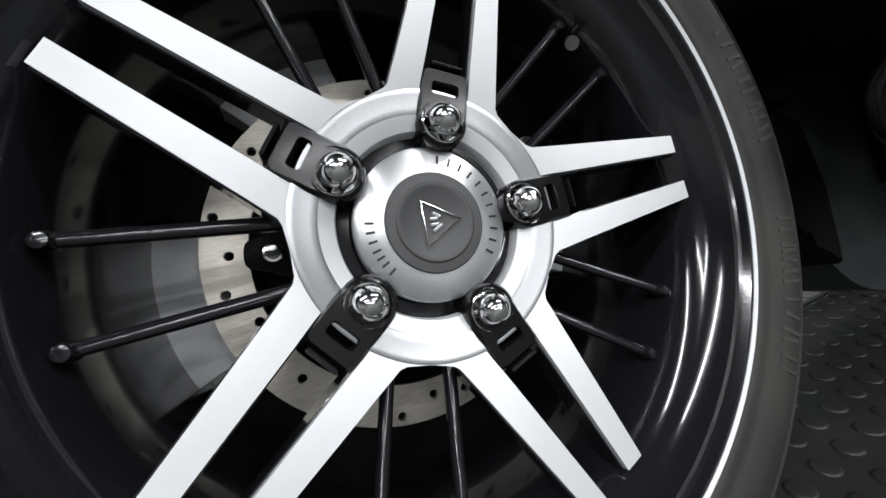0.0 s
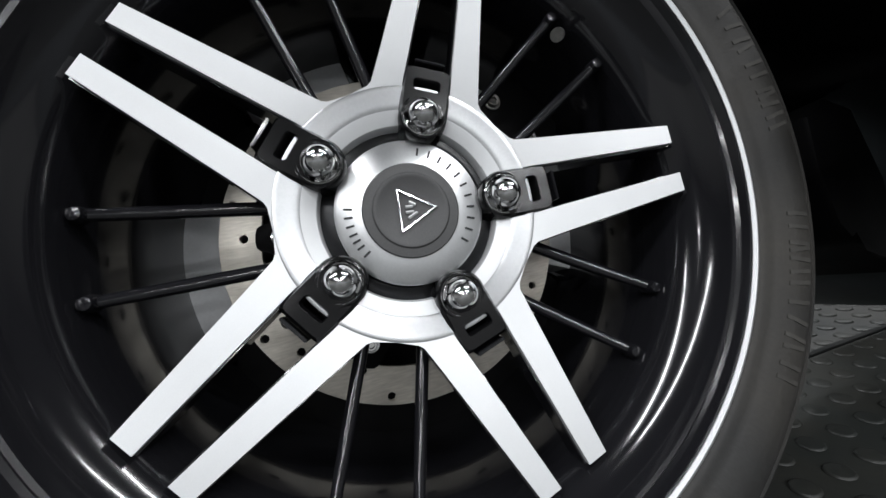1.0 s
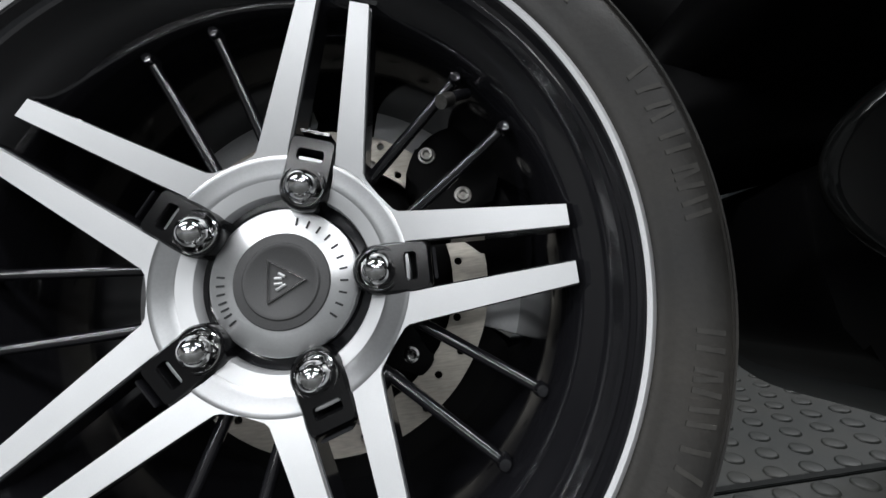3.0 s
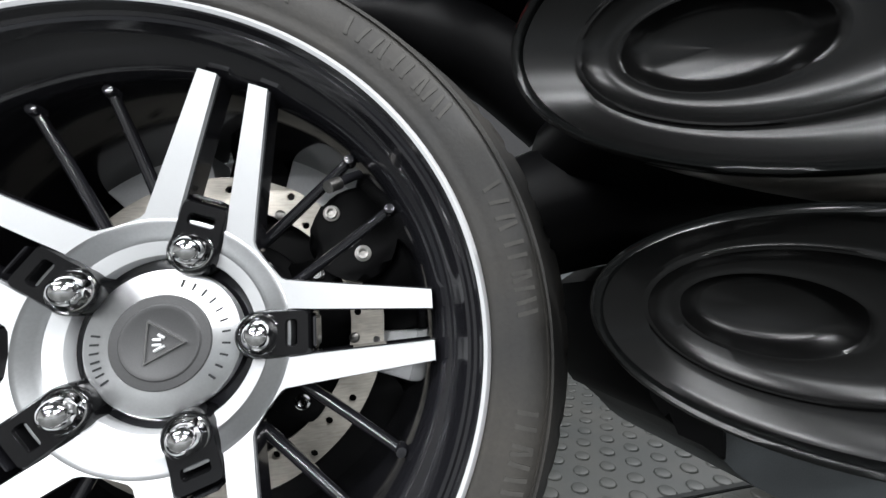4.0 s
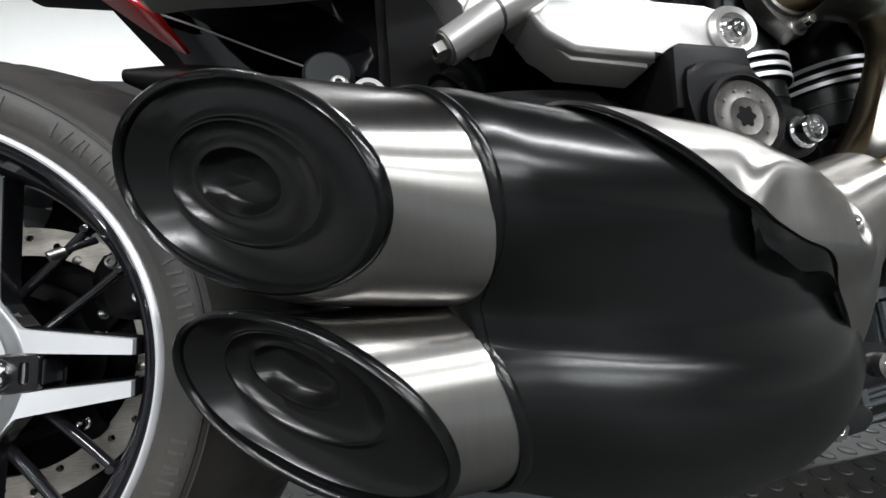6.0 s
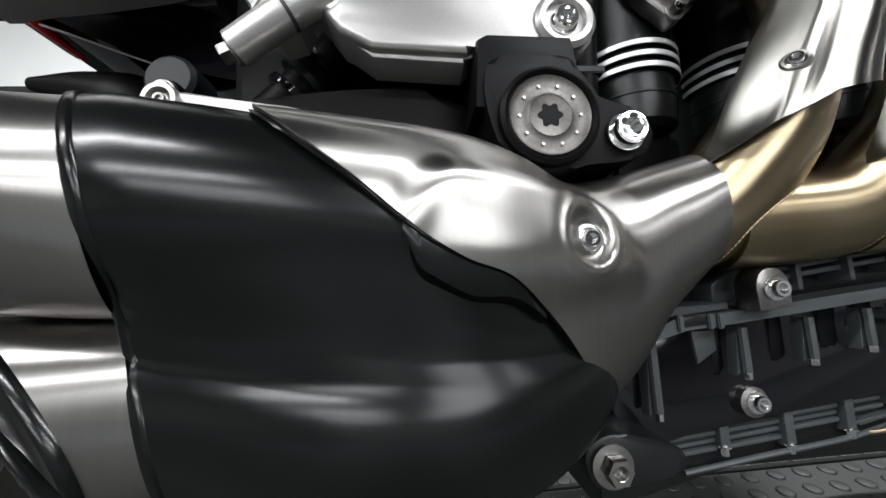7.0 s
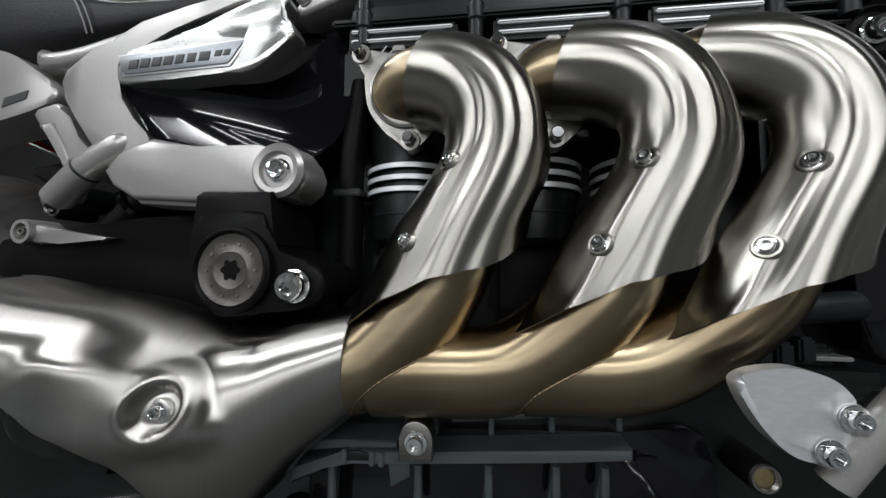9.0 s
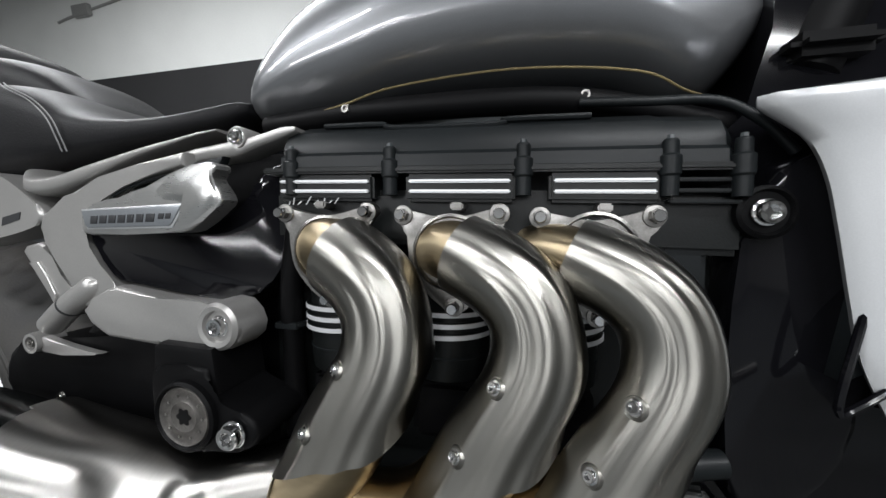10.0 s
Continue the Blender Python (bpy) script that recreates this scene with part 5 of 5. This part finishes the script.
for k in range(10):
    a = 2 * math.pi * k / 10
    part("cap_pin", lathe([(.0, -.1045), (.0012, -.1045), (.0015, -.1035)], 8, (.690 + .0215 * math.cos(a), 0, .484 + .0215 * math.sin(a))), DULL_STEEL, pivot)
part("inner_panel", box(.42, .80, .02, .26, .42, .76, .01), MATT_BLACK, bike, "black plastic inner panel")
part("reed_pipe", tube([(.755, -.02, .43), (.757, -.025, .52), (.760, -.03, .60), (.77, -.03, .67)], .012, 12, 4), MATT_BLACK, bike, "black breather hose")
part("clip", box(.744, .772, -.040, -.01, .556, .563, .001), ENGINE_GREY, bike)

done = settle(-.014, -.007, done, -.012)

# ---- seat, tail and tank ----
def loft(spans, x0, x1, n, power_y=.5, power_z=.6, k=44):
    """A rounded body along x from a table of x, near side, far side, lower edge and upper edge."""
    b = bmesh.new()
    rows = []
    for i in range(n + 1):
        x = x0 + (x1 - x0) * i / n
        ya, yb, za, zb = table(spans, x)
        row = []
        for q in range(k):
            c, w = math.cos(2 * math.pi * q / k), math.sin(2 * math.pi * q / k)
            row.append(Vector((x, (ya + yb) / 2 + (yb - ya) / 2 * math.copysign(abs(c) ** power_y, c), (za + zb) / 2 + (zb - za) / 2 * math.copysign(abs(w) ** power_z, w))))
        rows.append(row)
    skin(b, rows, True, True, True)
    return b


SEAT = [(.10, -.022, .30, .728, .888), (.22, -.026, .30, .731, .884), (.30, -.030, .30, .733, .870), (.345, -.030, .30, .739, .851), (.385, -.029, .30, .746, .829), (.43, -.028, .295, .753, .815), (.50, -.027, .29, .763, .806),
        (.56, -.022, .285, .772, .807), (.61, -.010, .275, .783, .816), (.640, .004, .262, .795, .824), (.650, .014, .25, .803, .822)]
seat = part("seat", loft(SEAT, .10, .650, 50, .36, .55), LEATHER, bike, "black leather seat with grey stitching", sharp=60)
for off in (0, .0085):
    part("stitching", tube([(.268 + off, -.0180, .866), (.300 + off, -.0285, .852), (.345 + off, -.0318, .833), (.376 + off, -.0322, .808), (.392 + off, -.0318, .780), (.396 + off, -.0285, .762)], .0009, 6, 8), THREAD, seat)
LUMBAR = [(-.05, .03, .24, .80, .975), (.10, .03, .24, .80, .960), (.18, .03, .24, .80, .942), (.24, .033, .237, .80, .918), (.29, .040, .23, .80, .886), (.33, .055, .215, .80, .858), (.35, .07, .20, .80, .835)]
lumbar = part("lumbar_pad", loft(LUMBAR, -.05, .35, 30, .5, .5), LEATHER, bike, "black leather lumbar pad", sharp=60)
part("stitching", tube([(.19, .040, .905), (.20, .037, .88), (.205, .036, .85)], .0009, 6, 6), THREAD, lumbar)
PILLION = [(-.35, .02, .25, .90, .99), (-.20, .01, .26, .88, 1.015), (-.05, .01, .26, .87, 1.02), (.02, .015, .255, .87, 1.01), (.055, .03, .24, .88, .985), (.068, .06, .21, .90, .95)]
part("pillion_pad", loft(PILLION, -.35, .068, 24, .45, .5), LEATHER, bike, "black pillion pad", sharp=60)
RAIL = [(.352, -.044, .02, .718, .741), (.362, -.052, .02, .708, .733), (.376, -.056, .02, .703, .7285), (.40, -.057, .02, .7015, .7275), (.43, -.057, .02, .7050, .7305), (.48, -.055, .02, .7195, .7415), (.548, -.052, .02, .7425, .7545), (.60, -.049, .02, .7555, .7635), (.635, -.046, .02, .7645, .7695), (.655, -.042, .02, .7690, .7725)]
part("seat_rail", loft(RAIL, .352, .655, 48, .5, .6, 28), SILVER, bike, "silver rail under the seat", sharp=60)
tail = part("tail_unit", plate(round_outline([(.09, .765), (.13, .722), (.20, .676), (.32, .622), (.46, .59), (.60, .575), (.70, .60), (.70, .78), (.4, .76), (.15, .77)], 3), .045, .26, .01), GLOSS_BLACK, bike, "gloss black tail unit")
part("tail_light", plate(round_outline([(.050, .795), (.085, .765), (.125, .728), (.188, .672), (.178, .667), (.118, .712), (.070, .752), (.035, .785)], 3), .036, .10, .004), RED, tail, "red tail light lens")
part("tail_edge", tube([(.18, .043, .670), (.22, .043, .656), (.28, .043, .632), (.33, .043, .613)], .0012, 6, 4), SILVER, tail)
part("mudguard", tube([(.12, .11, .640), (.20, .11, .622), (.28, .11, .585), (.35, .11, .52)], lambda s: .008 + .034 * min(s * 2, 1), 16, 5), MATT_BLACK, bike, "black plastic mudguard")
lock = part("strap_hook", lathe([(.0, .010), (.020, .010), (.024, .014), (.024, .05)], 30, (.331, 0, .585)), ENGINE_GREY, bike, "round dark grey boss above the silencer")
part("hook_bolt", SMALL_BOLT, None, lock, "", facing(.342, -.010, .560) @ Matrix.Scale(1.5, 4))
part("hook_lug", lathe([(.0, -.008), (.010, -.008), (.012, -.005), (.012, .03)], 22, (.342, 0, .560)), MATT_BLACK, lock)
lock.location += Vector((.027, -.020, -.012))
part("tail_panel", plate(round_outline([(.20, .735), (.27, .738), (.318, .731), (.364, .705), (.394, .680), (.380, .664), (.323, .650), (.25, .640), (.20, .640)], 4), -.052, .0, .006), SILVER, bike, "silver painted tail panel")
part("warning_label", plate([(.318, .664), (.352, .672), (.355, .682), (.321, .675)], -.0528, -.05), INK, bike, "small dark warning label")

done = settle(0, 0, done)

ZT = [(.655, .825), (.667, .870), (.693, .915), (.741, .965), (.82, 1.0), (.92, 1.03), (1.05, 1.03), (1.15, 1.0), (1.225, .95)]
ZL = [(.655, .806), (.667, .799), (.679, .793), (.724, .793), (.81, .804), (.877, .817), (1.0, .822), (1.11, .811), (1.161, .789), (1.19, .795), (1.225, .83)]
HW = [(.655, .085), (.675, .128), (.70, .142), (.78, .152), (.9, .158), (1.05, .160), (1.15, .150), (1.225, .125)]
bm = bmesh.new()
rows = []
for i in range(49):
    x = .655 + (1.225 - .655) * i / 48
    zt, zl, hw = table(ZT, x)[0], table(ZL, x)[0], table(HW, x)[0]
    row = []
    for k in range(36):
        a = 2 * math.pi * k / 36
        c, s_ = math.cos(a), math.sin(a)
        belly = .50
        zc = zl + (zt - zl) * belly * .62
        z = zc + (zt - zc) * s_ if s_ > 0 else zc + (zc - zl) * (-(abs(s_) ** 1.3))
        yy = math.copysign(abs(c) ** (.72 if s_ > 0 else .6), c)
        row.append(Vector((x, .135 + hw * yy, z)))
    rows.append(row)
skin(bm, rows, True, True, True)
tank = part("fuel_tank", bm, TANK, bike, "grey metallic fuel tank", sharp=60)
part("tank_seam", tube([(.735, -.004, .792), (.81, -.012, .802), (.877, -.016, .815), (1.0, -.018, .820), (1.11, -.014, .809), (1.155, -.008, .789), (1.185, .0, .782)], .0012, 6, 6), BRASS, tank, "thin gold sealing edge")
part("frame_tube", tube([(.70, .01, .79), (.85, -.002, .795), (1.05, -.004, .789), (1.20, .02, .76)], .014, 14, 5), MATT_BLACK, bike, "black frame tube")
for x, z in ((.815, .797), (1.066, .791)):
    part("tube_bolt", SMALL_BOLT, None, bike, "", facing(x, -.012, z))
part("cable", tube([(1.06, -.02, .782), (1.12, -.028, .776), (1.17, -.03, .772), (1.20, -.035, .752), (1.225, -.035, .725)], .0042, 10, 5), ENGINE_GREY, bike, "black cable")

done = settle(-.014, -.006, done)

# ---- radiator side ----
# outline stretched far beyond a shroud to keep the room behind out of view
rad = part("radiator_shroud", plate(round_outline([(1.235, 1.22), (1.23, .90), (1.22, .76), (1.15, .715), (1.18, .69), (1.195, .55), (1.15, .44), (1.12, .33), (1.12, .20), (1.45, .20), (1.62, .50), (1.70, .9), (1.66, 1.2), (1.4, 1.26)], 3), .012, .25, .01), GLOSS_BLACK, bike, "gloss black radiator shroud, enlarged to hide the room behind")
part("radiator_panel", plate(round_outline([(1.205, .69), (1.26, .72), (1.275, .62), (1.285, .50), (1.25, .43), (1.20, .42), (1.19, .55)], 3), -.022, .02, .008), GLOSS_BLACK, rad)
part("frame_boss", lathe([(.0, -.030), (.0165, -.030), (.0185, -.034), (.0215, -.032), (.0225, .0)], 36, (1.208, 0, .676)), MATT_BLACK, rad)
part("frame_bolt", TORX_BOLT, None, rad, "", facing(1.208, -.031, .676) @ Matrix.Scale(1.05, 4))
COWL = [(.500, 1.290), (.560, 1.262), (.605, 1.252), (.665, 1.241), (.704, 1.232), (.730, 1.219), (.745, 1.201), (.757, 1.186), (.7625, 1.192), (.767, 1.26)]
b = bmesh.new()
rows = []
for q in range(49):
    z = .500 + (.767 - .500) * q / 48
    x = table(COWL, z)[0]
    rows.append([Vector(p) for p in ((x + .09, .03, z), (x + .045, .0, z), (x + .008, -.036, z), (x + .003, -.047, z), (x + .012, -.056, z), (x + .05, -.062, z), (x + .12, -.068, z), (1.56, -.05, z), (1.56, .03, z))])
skin(b, rows, True, True, True)
part("cowl", b, WHITE, bike, "silver white radiator cowl", sharp=60)
part("vent_frame", tube([(1.272, -.045, .640), (1.258, -.050, .585), (1.249, -.050, .528), (1.262, -.050, .532), (1.284, -.052, .553)], .003, 8, 4), GLOSS_BLACK, rad)
part("vent_panel", plate([(1.272, .630), (1.258, .545), (1.284, .560), (1.285, .60)], -.040, -.02, .001), ENGINE_GREY, rad)
part("fork_tube", tube([(1.26, .03, .80), (1.33, .03, 1.0)], .028, 18, 2), MATT_BLACK, bike, "black fork tube")
part("fork_clamp", box(1.235, 1.30, -.01, .07, .805, .825, .008), MATT_BLACK, bike)
part("water_hose", tube([(1.09, -.02, .452), (1.14, -.03, .455), (1.19, -.02, .458)], .012, 14, 4), ENGINE_GREY, bike, "grey water hose")
cooler = part("oil_cooler", box(1.095, 1.185, -.010, .06, .335, .425, .004), ENGINE, bike, "finned black oil cooler")
for k in range(6):
    part("cooler_fin", box(1.090, 1.188, -.022, .0, .344 + .014 * k, .3475 + .014 * k, .001), (SATIN_PLATE, CASE_GREY, SATIN_PLATE)[k % 3], cooler)
for k in range(4):
    part("connector", box(1.085 + .014 * k, 1.096 + .014 * k, -.055, -.02, .40 + .006 * k, .425 + .004 * k, .002), ENGINE_GREY, bike)

done = settle(-.024, -.006, done, -.02)

# ---- wall fittings ----
pipe_run = tagged(new("conduit"), "thin grey conduit with a junction box on the white wall", "conduit")
pipe_run.location = (0, 3.79, 0)
part("pipe", tube([(-5.15, 0, 2.92), (-4.6, 0, 3.0), (-2.6, 0, 3.22)], .016, 10, 2), GREY_BOX, pipe_run)
part("junction_box", box(-4.82, -4.54, -.05, .01, 2.93, 3.07, .01), GREY_BOX, pipe_run)
tagged(part("wainscot", box(-6.8, 7.8, 3.775, 3.80, -0.006, 2.16, .004), DARK_WALL), kind="structure")
